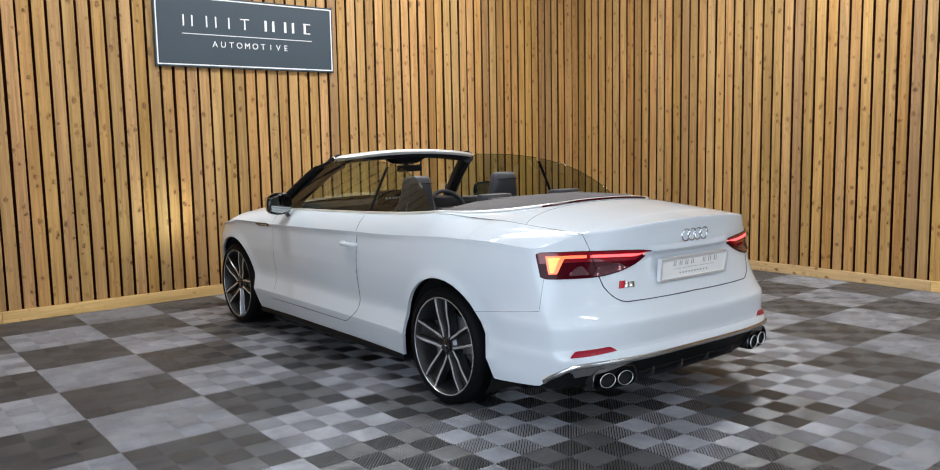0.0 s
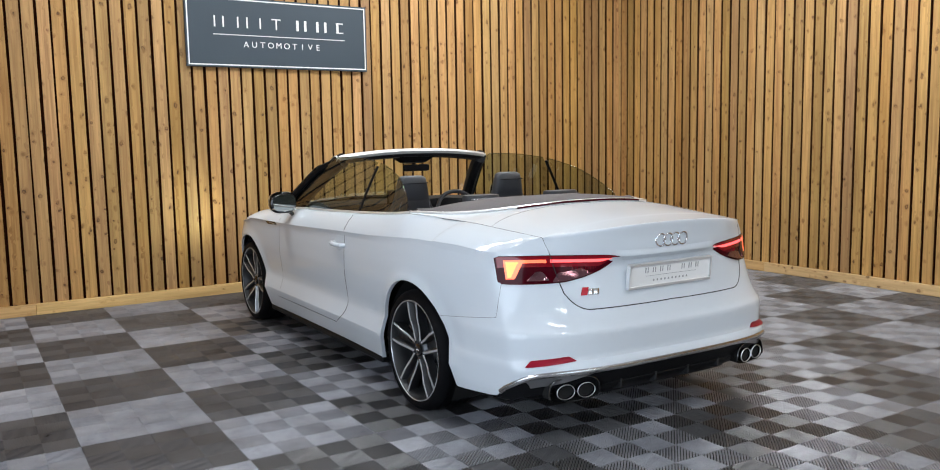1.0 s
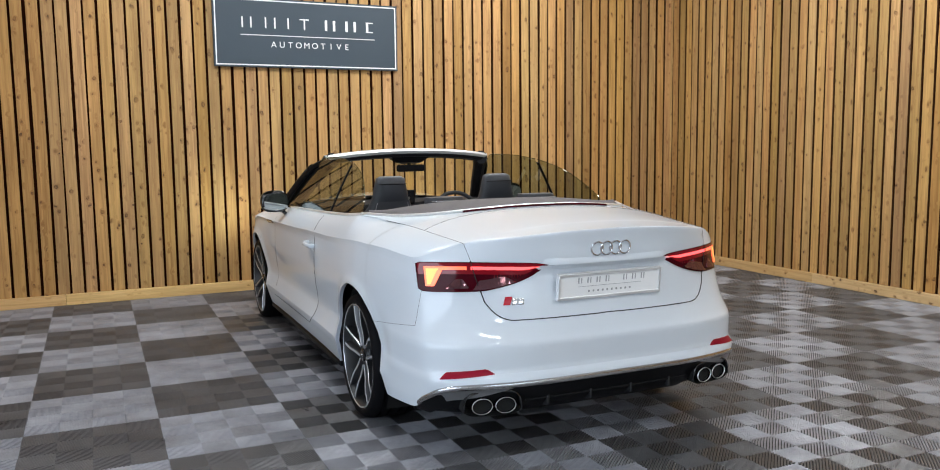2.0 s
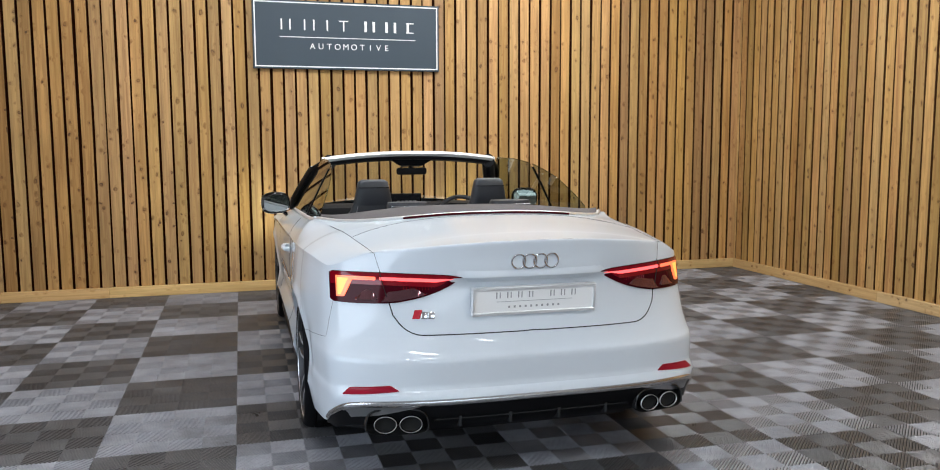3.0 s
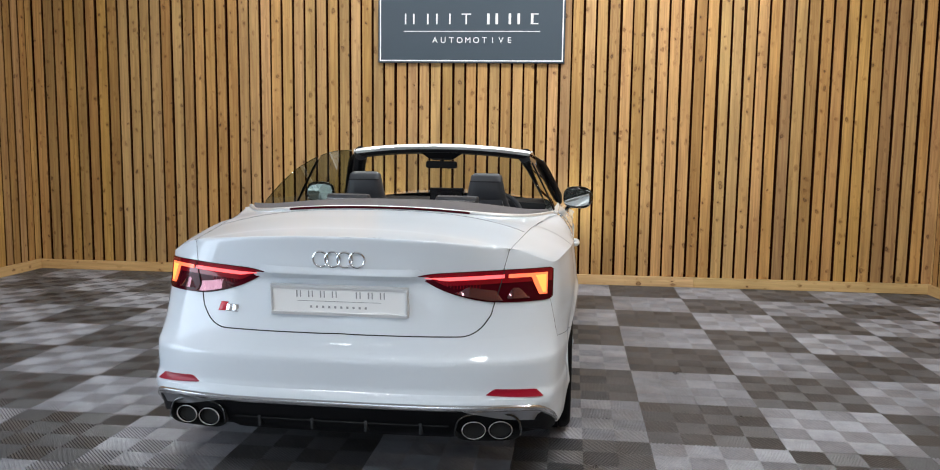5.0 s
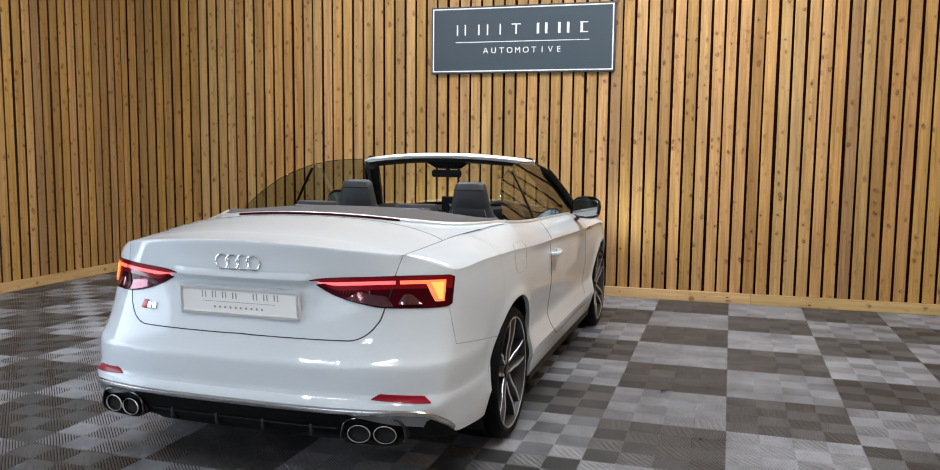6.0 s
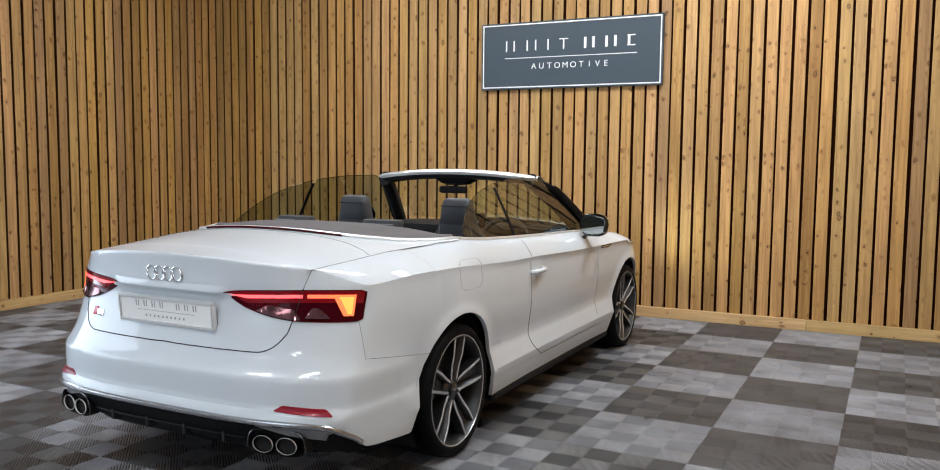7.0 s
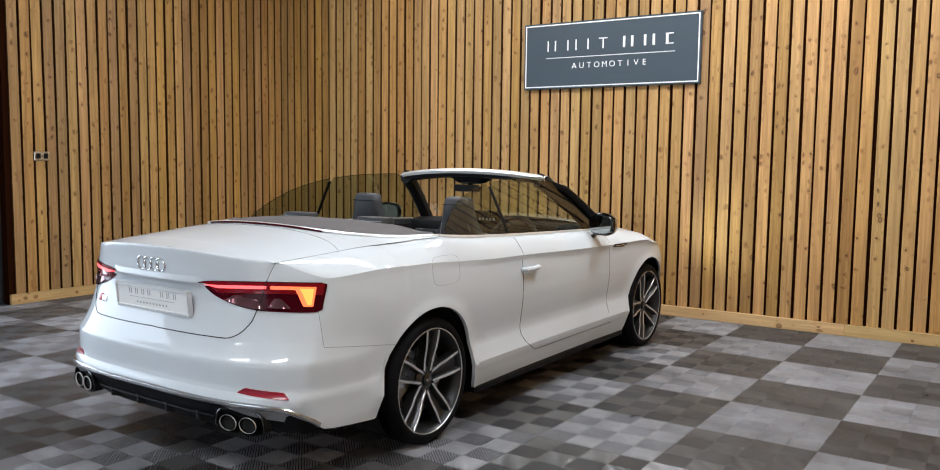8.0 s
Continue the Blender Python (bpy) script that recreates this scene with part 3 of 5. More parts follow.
rear_y = curve_keys([(0.18, -0.9), (0.34, -0.985), (0.38, -1.008), (0.4, -1.007), (0.422, -0.995), (0.43, -0.991), (0.5, -0.999), (0.543, -1.004), (0.552, -1.002), (0.568, -0.993), (0.6, -0.979), (0.645, -0.964), (0.72, -0.948), (0.8, -0.94), (0.86, -0.942), (0.93, -0.953), (0.985, -0.966), (1.02, -0.972)])


def overhang(x, z):
    """The lid's upper half juts out over the plate's recess, between the lamps."""
    across = 1 - ease(abs(x), 0.27, 0.4)
    return across * (0.014 * ease(z, 0.7, 0.864) * (1 - ease(z, 0.864, 0.87)) - 0.008 * ease(z, 0.864, 0.87) * (1 - ease(z, 0.88, 0.96)))

rear_power = curve_keys([(0.3, 3.8), (0.44, 3.6), (0.65, 3.05), (0.88, 2.7), (0.95, 2.8), (1.02, 4.0)])
REAR_W = 0.93
REAR_L, FRONT_L = 0.75, 0.85
front_y = curve_keys([(0.18, 3.5), (0.3, 3.62), (0.5, 3.66), (0.66, 3.63), (0.8, 3.5)])


def deck_z(x, y):
    return deck_base(y) - deck_drop(y) * (abs(x) / 0.63) ** 2.4


def tail_x(y, z, s):
    """Half the tail's width: the bowed rear face meets the flank in a soft corner; s is the bow's share of its full width."""
    flank = half_width(y) + ease(-y, 0.35, 0.8) * (0.03 * (1 - ease(z, 0.5, 0.78)) + 0.085 * ease(z, 0.92, 1.0))
    k = 0.008
    a, b = REAR_W * s, flank
    m = min(a, b)
    return m - k * math.log(math.exp(-(a - m) / k) + math.exp(-(b - m) / k))


def tuck(y, z, zc, zt):
    """How far the side lies inside the widest line at that height."""
    if z <= zc:
        w = ease(y, -0.5, -0.3)
        t = (1 - w) * bumper_tuck(z) + w * side_tuck(z)
        t += (0.004 + 0.01 * ease(y, 0.1, 0.8)) * (1 - math.exp(-(zc - z) / 0.015)) * ease(z, 0.5, 0.78) * ease(y, -0.75, -0.4)
        for cy in (0.0, AXLE_F):
            d = math.hypot(y - cy, z - WHEEL_R)
            t -= 0.012 * math.exp(-((d - 0.36) / 0.045) ** 2) * ease(z, 0.3, 0.5) * ease(0.8 - z, 0.0, 0.1)
        return t
    u = min(1.0, (z - zc) / (zt - zc))
    low = tuck(y, zc, zc, zt)
    return low + (top_inset(y) - low) * (0.5 * u + 0.5 * (1 - math.sqrt(max(0.0, 1 - (0.98 * u) ** 2)))) / 0.9005


def column(kind, k):
    """The heights of the breaks along one upright line of the shell."""
    if kind == "side":
        y, s = k, 1.0
        zb, zc = 0.19, crease_z(y)
        zt = belt_z(y)
        if y < 0.2:
            wgt = ease(y, -0.05, 0.2)
            zt = (1 - wgt) * deck_z(half_width(y) * (1 - top_inset(y)), y) + wgt * zt
        return y, s, zb, zc, zt
    if kind == "rear":
        a = k
        sx = math.sin(a) ** (2 / 3.6)
        x = 0.87 * sx
        y = -0.22 - REAR_L * math.cos(a) ** (2 / 3.6)
        zb = low_edge(y)
        zc = 0.867 + (crease_z(y) - 0.867) * ease(x, 0.3, 0.84)
        return y, a, zb, zc, 1.0
    a = k
    y = 2.8 + FRONT_L * math.cos(a) ** 0.75
    zt = belt_z(y)
    return y, a, 0.19, min(crease_z(y), zt - 0.03), zt


def shell_point(kind, k, z, zc, zt):
    if kind == "side":
        ys = rear_y(z) + REAR_L
        y = k + (ys + 0.222) * max(0.0, 1 - (k + 0.22) / 0.2)
        return Vector((half_width(k) * (1 - tuck(k, z, zc, zt) / 0.9), y, z))
    if kind == "rear":
        n = rear_power(z)
        y = rear_y(z) + REAR_L * (1 - math.cos(k) ** (2 / n))
        x = tail_x(y, z, math.sin(k) ** (2 / n)) * (1 - tuck(y, z, zc, zt) / 0.9)
        return Vector((x, y + overhang(x, z), z))
    y = front_y(z) - FRONT_L * (1 - math.cos(k) ** 0.75)
    return Vector(((half_width(y) - tuck(y, z, zc, zt)) * math.sin(k) ** 0.75, y, z))


LIP_A, LIP_B = 0.70, 1.06            # where the lip's corner lies, and where it runs out at the shoulder line


def rear_upper(a, zc):
    """The tail above its waist: the face below the lip, then the shoulder up to the lid's edge."""
    n = rear_power(zc)
    y = rear_y(zc) + REAR_L * (1 - math.cos(a) ** (2 / n))
    c = Vector((tail_x(y, zc, math.sin(a) ** (2 / n)) * (1 - tuck(y, zc, zc, 1.0) / 0.9), y, zc))
    lean = -0.032 + 0.041 * min(1.0, a / LIP_A) ** 2
    w = ease(a, LIP_A, LIP_B) * 0.5 + 0.5 * min(1.0, max(0.0, (a - LIP_A) / (LIP_B - LIP_A)))
    tip = Vector((c.x * (1 - 0.033 * (1 - w)), c.y + lean * (1 - w), 0.0))
    tip.z = deck_z(tip.x, tip.y)
    if a > LIP_A:
        tip.z = 0.972 * (1 - w) + (zc + 0.003) * w
    face = lambda u: (lambda p: p + Vector((0, overhang(p.x, p.z), 0)))(c + (tip - c) * u)
    if a <= LIP_A:
        rows = [face(u) for u in [0.105 * i for i in range(9)] + [0.89, 0.94, 0.975, 1.0]]
        for q, inw in ((-3, 0.0005), (-2, 0.002), (-1, 0.006)):
            rows[q].y += inw
        return rows
    yt = -0.222 - 0.668 * math.cos(a) ** 0.5
    top = Vector((lid_x(yt), yt, 0.0))
    top.z = deck_z(top.x, yt)
    rows = [face(i / 4) for i in range(4)]
    for i in range(9):
        u = i / 8
        g = (0.5 * u + 0.5 * (1 - math.sqrt(max(0.0, 1 - (0.98 * u) ** 2)))) / 0.9005
        p = tip + (top - tip) * g
        rows.append(Vector((p.x, p.y, tip.z + (top.z - tip.z) * u)))
    return rows


def on_rear(x, z, out=0.0):
    """The point of the tail at that place across and height, a little way out of it."""
    n, r = rear_power(z), rear_y(z)
    lo, hi = r, r + REAR_L
    for _ in range(30):
        y = (lo + hi) / 2
        zc = 0.867 + (crease_z(y) - 0.867) * ease(abs(x), 0.3, 0.84)
        zt = max(deck_z(min(abs(x), 0.62), max(y, -0.97)), zc + 0.02)
        w = tail_x(y, z, max(0.0, 1 - ((r + REAR_L - y) / REAR_L) ** n) ** (1 / n)) * (1 - tuck(y, min(z, zc), zc, zt) / 0.9)
        lo, hi = (y, hi) if w < abs(x) else (lo, y)
    nx = 1.4 * (abs(x) / 0.88) ** (n - 1)
    nrm = Vector((math.copysign(nx, x), -1.0, 0.0)).normalized()
    return Vector((x, y + overhang(x, z), z)) + nrm * out


# the columns of the right half, from the middle of the tail to the middle of the nose
COLS = [("rear", a) for a in sorted([math.pi / 2 * (i / 40) ** 1.25 for i in range(0, 40)] + [1.40 + 0.0119 * i for i in range(15)])]
N_REAR = len(COLS)
SIDE_Y = sorted({round(y, 4) for y in [-0.22 + 0.03 * i for i in range(37)] + [0.345 + 0.006 * i for i in range(13)] + [0.89 + 0.0395 * i for i in range(31)] + [2.095 + 0.0285 * i for i in range(25)] + [AXLE_F - 0.425 + 0.006 * i for i in range(14)]})
COLS += [("side", y) for y in SIDE_Y]
COLS += [("front", math.pi / 2 * (1 - i / 40)) for i in range(1, 41)]


ARCH_R = 0.364


def in_arch(p):
    """Inside a wheel arch: a circle that splays a little below the axle."""
    for cy in (0.0, AXLE_F):
        if p.z >= WHEEL_R and math.hypot(p.y - cy, p.z - WHEEL_R) < ARCH_R or p.z < WHEEL_R and abs(p.y - cy) < ARCH_R + 0.34 * (WHEEL_R - p.z):
            return True
    return False


def shell_rows(kind, k):
    y, s, zb, zc, zt = column(kind, k)
    hits = [z for z in [zb + 0.01 * i for i in range(60)] if in_arch(shell_point(kind, k, z, zc, zt))]
    if hits and (kind == "side" or k > (1.3 if kind == "rear" else 0.7)):
        lo, hi = hits[-1], hits[-1] + 0.01
        for _ in range(12):
            mid = (lo + hi) / 2
            lo, hi = (mid, hi) if in_arch(shell_point(kind, k, mid, zc, zt)) else (lo, mid)
        zb = hi
    z1 = max(0.338, zb + 0.012)
    z2 = max(0.548, z1 + 0.03)
    zs = [zb + (z1 - zb) * i / 6 for i in range(6)] + [z1 + (z2 - z1) * f for f in (0, 0.105, 0.2, 0.295, 0.367, 0.4, 0.438, 0.533, 0.724, 0.914)] + \
         [z2 + (zc - z2) * f for f in (0, 0.018, 0.04, 0.07, 0.12, 0.18, 0.25, 0.32, 0.39, 0.46, 0.53, 0.6, 0.68, 0.76, 0.84, 0.92)]
    if kind == "rear":
        return [shell_point(kind, k, z, zc, zt) for z in zs] + rear_upper(k, zc)
    zs += [zc + (zt - zc) * i / 12 for i in range(13)]
    return [shell_point(kind, k, z, zc, zt) for z in zs]


shell = bmesh.new()
half_cols = [shell_rows(*c) for c in COLS]
for c in (half_cols[0], half_cols[-1]):
    for p in c:
        p.x = 0.0
full = [[Vector((-p.x, p.y, p.z)) for p in c] for c in half_cols[::-1]] + half_cols[1:]
grid(shell, full)
# lid, scuttle and bonnet: lines across from edge to edge
TOP = [c[-1] for c in half_cols]
COVER_Y0 = -0.31


def cover_edge(y):
    """Half the width of the roof cover at that station."""
    return 0.0 if y <= COVER_Y0 else 0.775 * min(1.0, ((y - COVER_Y0) / 0.46)) ** 0.25


lid_bm = bmesh.new()
LID_END = 0.15
rear_edge = [p for p in TOP[:N_REAR] if p.x > 0.02 and p.y < COVER_Y0 - 0.02]
stations = [(p.x, p.y, p.z) for p in rear_edge]
side_top = lambda y: (half_width(y) * (1 - 1.0005 * top_inset(y)), y, column("side", y)[4]) if y >= -0.22 else (lid_x(y), y, deck_z(lid_x(y), y))
y_last = stations[-1][1]
rows_ = list(stations)
for i in range(1, 14):
    y = COVER_Y0 + (LID_END - COVER_Y0) * (i / 13) ** 4
    if y > y_last + 0.004 or i > 3:
        rows_.append(side_top(y) if y > y_last else (stations[-1][0], y, stations[-1][2]))
for sgn in (1, -1):
    pts = []
    for xt, y, zt in rows_:
        xc = min(cover_edge(y), xt - 0.012)
        line = []
        for i in range(15):
            x = xc + (xt - xc) * i / 14
            z = zt + (deck_z(x, y) - deck_z(xt, y))
            line.append((sgn * x, y, z))
        pts.append(line if sgn > 0 else line[::-1])
    grid(lid_bm, pts)
bmesh.ops.remove_doubles(lid_bm, verts=lid_bm.verts, dist=0.0008)
bmesh.ops.recalc_face_normals(lid_bm, faces=lid_bm.faces)

bonnet_bm = bmesh.new()
pts = []
for p in [q for q in TOP if q.y > 2.33]:
    crown = 0.065 * ease(3.7 - p.y, 0.0, 0.9)
    pts.append([(p.x * s, p.y, p.z + crown * (1 - abs(s) ** 2.2)) for s in [i / 12 - 1 for i in range(25)]])
grid(bonnet_bm, pts)
bmesh.ops.recalc_face_normals(bonnet_bm, faces=bonnet_bm.faces)


def slice_plane(bm, co, no):
    bmesh.ops.bisect_plane(bm, geom=list(bm.verts) + list(bm.edges) + list(bm.faces), plane_co=co, plane_no=no, dist=1e-5)


# panel joints: the shell is cut along them and its pieces become parts
BOOT_Z, BOOT_CX, BOOT_R = 0.642, 0.463, 0.12      # the joint's foot, and the centre and radius of its lower corners
BOOT_TURNS = [radians(5.5 * k) for k in range(1, 11)]


def boot_edge(th):
    """A point of the rounded corner and the joint's direction there."""
    return BOOT_CX + BOOT_R * math.sin(th), BOOT_Z + BOOT_R * (1 - math.cos(th)), math.cos(th), math.sin(th)


slice_plane(shell, (0, 0, BOOT_Z), (0, 0, 1))
for s in (1, -1):
    for th in BOOT_TURNS:
        ex, ez, ux, uz = boot_edge(th)
        slice_plane(shell, (s * ex, 0, ez), (s * uz, 0, -ux))
    slice_plane(shell, (s * 0.605, 0, 0.82), (s * 1.0, 0, -0.25))
slice_plane(shell, (0, 0, 0.292), (0, 0, 1))
slice_plane(shell, (0, 0, 0.775), (0, 0, 1))
for y in (0.89, 2.07, -0.7):
    slice_plane(shell, (0, y, 0), (0, 1, 0))
slice_plane(shell, (0, -0.72, 0.612), (0, 0.13, 1))


def zone(c):
    x, y, z = abs(c.x), c.y, c.z
    if y < -0.5:
        if z > BOOT_Z and x < 0.605 + 0.25 * (z - 0.82) and all((z - ez) * ux > (x - ex) * uz for ex, ez, ux, uz in map(boot_edge, BOOT_TURNS)):
            return "boot"
    if 0.89 < y < 2.07 and z > 0.292:
        return "door_r" if c.x > 0 else "door_l"
    if y < -0.1 and z < 0.612 - 0.13 * (y + 0.72) or y < -0.7 and z < 0.775:
        return "rear_bumper"
    if y > 2.9 and z < 0.6:
        return "front_bumper"
    if y > 0 and z < 0.292 and y < 2.6:
        return "sill_r" if c.x > 0 else "sill_l"
    if y > 2.07:
        return "wing_r" if c.x > 0 else "wing_l"
    return "quarter_r" if c.x > 0 else "quarter_l"


for f in shell.faces:
    f.normal_update()
bmesh.ops.recalc_face_normals(shell, faces=shell.faces)
kinds = ["boot", "door_r", "door_l", "rear_bumper", "front_bumper", "sill_r", "sill_l", "wing_r", "wing_l", "quarter_r", "quarter_l"]
for f in shell.faces:
    f.material_index = kinds.index(zone(f.calc_center_median()))
PANEL_NAMES = {"boot": "boot_lid", "door_r": "door", "door_l": "door", "rear_bumper": "rear_bumper", "front_bumper": "front_bumper", "sill_r": "sill",
               "sill_l": "sill", "wing_r": "front_wing", "wing_l": "front_wing", "quarter_r": "rear_quarter", "quarter_l": "rear_quarter"}
panels = {}


def rim_chains(bm):
    """The open edges of a panel, walked into chains of points."""
    left = {e for e in bm.edges if e.is_boundary}
    chains = []
    while left:
        e = left.pop()
        a, b = e.verts
        chain = [a, b]
        for grow_end in (True, False):
            while True:
                tip = chain[-1] if grow_end else chain[0]
                nxt = next((q for q in tip.link_edges if q in left), None)
                if nxt is None:
                    break
                left.remove(nxt)
                o = nxt.other_vert(tip)
                chain.append(o) if grow_end else chain.insert(0, o)
        chains.append([v.co.copy() for v in chain])
    return chains


def joints(bm, wanted, r):
    """Dark shut lines along the rim of a panel, where wanted."""
    for chain in rim_chains(bm):
        run = []
        for p in chain + [None]:
            if p is not None and wanted(p):
                if not run or (p - run[-1]).length > 0.004:
                    run.append(p)
            else:
                if len(run) > 3:
                    seams.append((run, r))
                run = []


seams = []
for i, kd in enumerate(kinds):
    b = shell.copy()
    bmesh.ops.delete(b, geom=[f for f in b.faces if f.material_index != i], context="FACES")
    for f in b.faces:
        f.material_index = 0
    if kd == "boot":
        tmp = bpy.data.meshes.new("tmp")
        lid_bm.to_mesh(tmp)
        b.from_mesh(tmp)
        bpy.data.meshes.remove(tmp)
        bmesh.ops.remove_doubles(b, verts=b.verts, dist=0.004)
    if kd == "boot":
        joints(b, lambda p: p.y < 0.12 and not (abs(p.x) < 0.79 and p.y > COVER_Y0 - 0.01 and abs(p.x) < cover_edge(p.y) + 0.02) and not (p.z > 0.96 and p.y < -0.93) and p.z < 0.9, 0.0024)
        joints(b, lambda p: -0.96 < p.y < 0.12 and p.z >= 0.88 and not (p.z > 0.96 and p.y < -0.93) and abs(p.x) > cover_edge(p.y) + 0.02 and p.y < -0.02 and not (p.y < -0.78 and abs(p.x) < 0.62), 0.0011)
    if kd == "rear_bumper":
        joints(b, lambda p: p.y > -0.72 and p.z > 0.54 and p.y < -0.2, 0.0008)
    # a folded edge gives the sheet its thickness
    edge = [e for e in b.edges if e.is_boundary]
    ret = bmesh.ops.extrude_edge_only(b, edges=edge)
    for v in ret["geom"]:
        if isinstance(v, bmesh.types.BMVert):
            v.co.x -= math.copysign(min(0.02, abs(v.co.x) * 0.9), v.co.x) if abs(v.co.x) > 0.5 else 0.0
            if v.co.y < -0.7:
                v.co.y += 0.02
            v.co.z -= 0.006 if v.co.z > 0.9 else 0.0
    panels[kd] = part(PANEL_NAMES[kd], b, PAINT, car, sharp=52 if kd == "boot" else 20)
shell.free()
lid_bm.free()
part("bonnet", bonnet_bm, PAINT, car)


def seam(pts, r=0.0018, name="shut_line", parent=car):
    return part(name, tube(pts, r, 6), GAP, parent)


def side_x(y, z):
    zc = crease_z(y)
    return half_width(y) * (1 - tuck(y, z, zc, max(belt_z(y), zc + 0.02)) / 0.9)


for s in (1, -1):
    seam([(s * side_x(0.89, z), 0.89, z) for z in [0.42 + 0.022 * i for i in range(26)]])
    seam([(s * side_x(0.89 + 0.15 * u ** 1.6, 0.42 - 0.128 * u ** 0.8), 0.89 + 0.15 * u ** 1.6, 0.42 - 0.128 * u ** 0.8) for u in [i / 10 for i in range(11)]])
    seam([(s * side_x(y, 0.292), y, 0.292) for y in [1.04 + 0.06 * i for i in range(19)]])
    seam([(s * side_x(2.07, z), 2.07, z) for z in [0.36 + 0.025 * i for i in range(24)]], 0.001)
for run, r in seams:
    seam(run, r)
# the joint between the lid and the panel that carries the roof cover
seam([(x, -0.36 - 0.085 * (abs(x) / 0.68) ** 5, deck_z(x, -0.36 - 0.085 * (abs(x) / 0.68) ** 5) + 0.0004) for x in [-0.68 + 0.04 * i for i in range(35)]], 0.0007)


# ---- running gear ----
def spin(bm, a):
    bmesh.ops.transform(bm, matrix=Matrix.Rotation(a, 4, "X"), verts=bm.verts)
    return bm


def bar_bm(p0, p1, w0, w1, x0, x1, thick):
    """A tapered wheel arm with eased edges between two points of the wheel's face; x is outwards."""
    bm = bmesh.new()
    rows = []
    d = Vector((0, p1[0] - p0[0], p1[1] - p0[1])).normalized()
    t, X = Vector((0, -d.z, d.y)), Vector((1, 0, 0))
    for i in range(6):
        u = i / 5
        p = Vector((x0 + (x1 - x0) * u - 0.006 * math.sin(math.pi * u), p0[0] + (p1[0] - p0[0]) * u, p0[1] + (p1[1] - p0[1]) * u))
        h, e = (w0 + (w1 - w0) * u) / 2, 0.002
        rows.append([p + t * h - X * thick, p + t * h - X * e, p + t * (h - e), p - t * (h - e), p - t * h - X * e, p - t * h - X * thick])
    g = grid(bm, rows, True)
    bm.faces.new(g[0][::-1])
    bm.faces.new(g[-1])
    bmesh.ops.recalc_face_normals(bm, faces=bm.faces)
    return bm


def leg_line(keys):
    """Points along a wheel spoke, (outwards on the wheel, aside, height of its face), and its sideways direction."""
    side, up = curve_keys([(k[0], k[1]) for k in keys]), curve_keys([(k[0], k[2]) for k in keys])
    rs = [keys[0][0] + (keys[-1][0] - keys[0][0]) * i / 10 for i in range(11)]
    for r in rs:
        d = Vector((0, 0.004, side(r + 0.002) - side(r - 0.002))).normalized()
        yield Vector((up(r), r, side(r))), Vector((0, -d.z, d.y))


def leg_bm(keys, h, s):
    """A spoke with a narrow face and deep flanks that splay to the wheel's inside, most on the open side."""
    bm = bmesh.new()
    rows = []
    for p, t in leg_line(keys):
        a, b = (0.012, 0.004) if s > 0 else (0.004, 0.012)
        rows.append([p + Vector((-0.048, 0, 0)) + t * (h + b), p + Vector((-0.002, 0, 0)) + t * h, p + t * (h - 0.002), p - t * (h - 0.002), p + Vector((-0.002, 0, 0)) - t * h, p + Vector((-0.048, 0, 0)) - t * (h + a)])
    g = grid(bm, rows, True)
    bm.faces.new(g[0][::-1])
    bm.faces.new(g[-1])
    bmesh.ops.recalc_face_normals(bm, faces=bm.faces)
    return bm


def leg_face(keys, h):
    bm = bmesh.new()
    grid(bm, [[p + Vector((z, 0, 0)) + t * w for z, w in ((-0.001, h), (0.0012, h - 0.001), (0.0012, 0.001 - h), (-0.001, -h))] for p, t in leg_line(keys)])
    bmesh.ops.recalc_face_normals(bm, faces=bm.faces)
    return bm


TYRE_R = 0.321


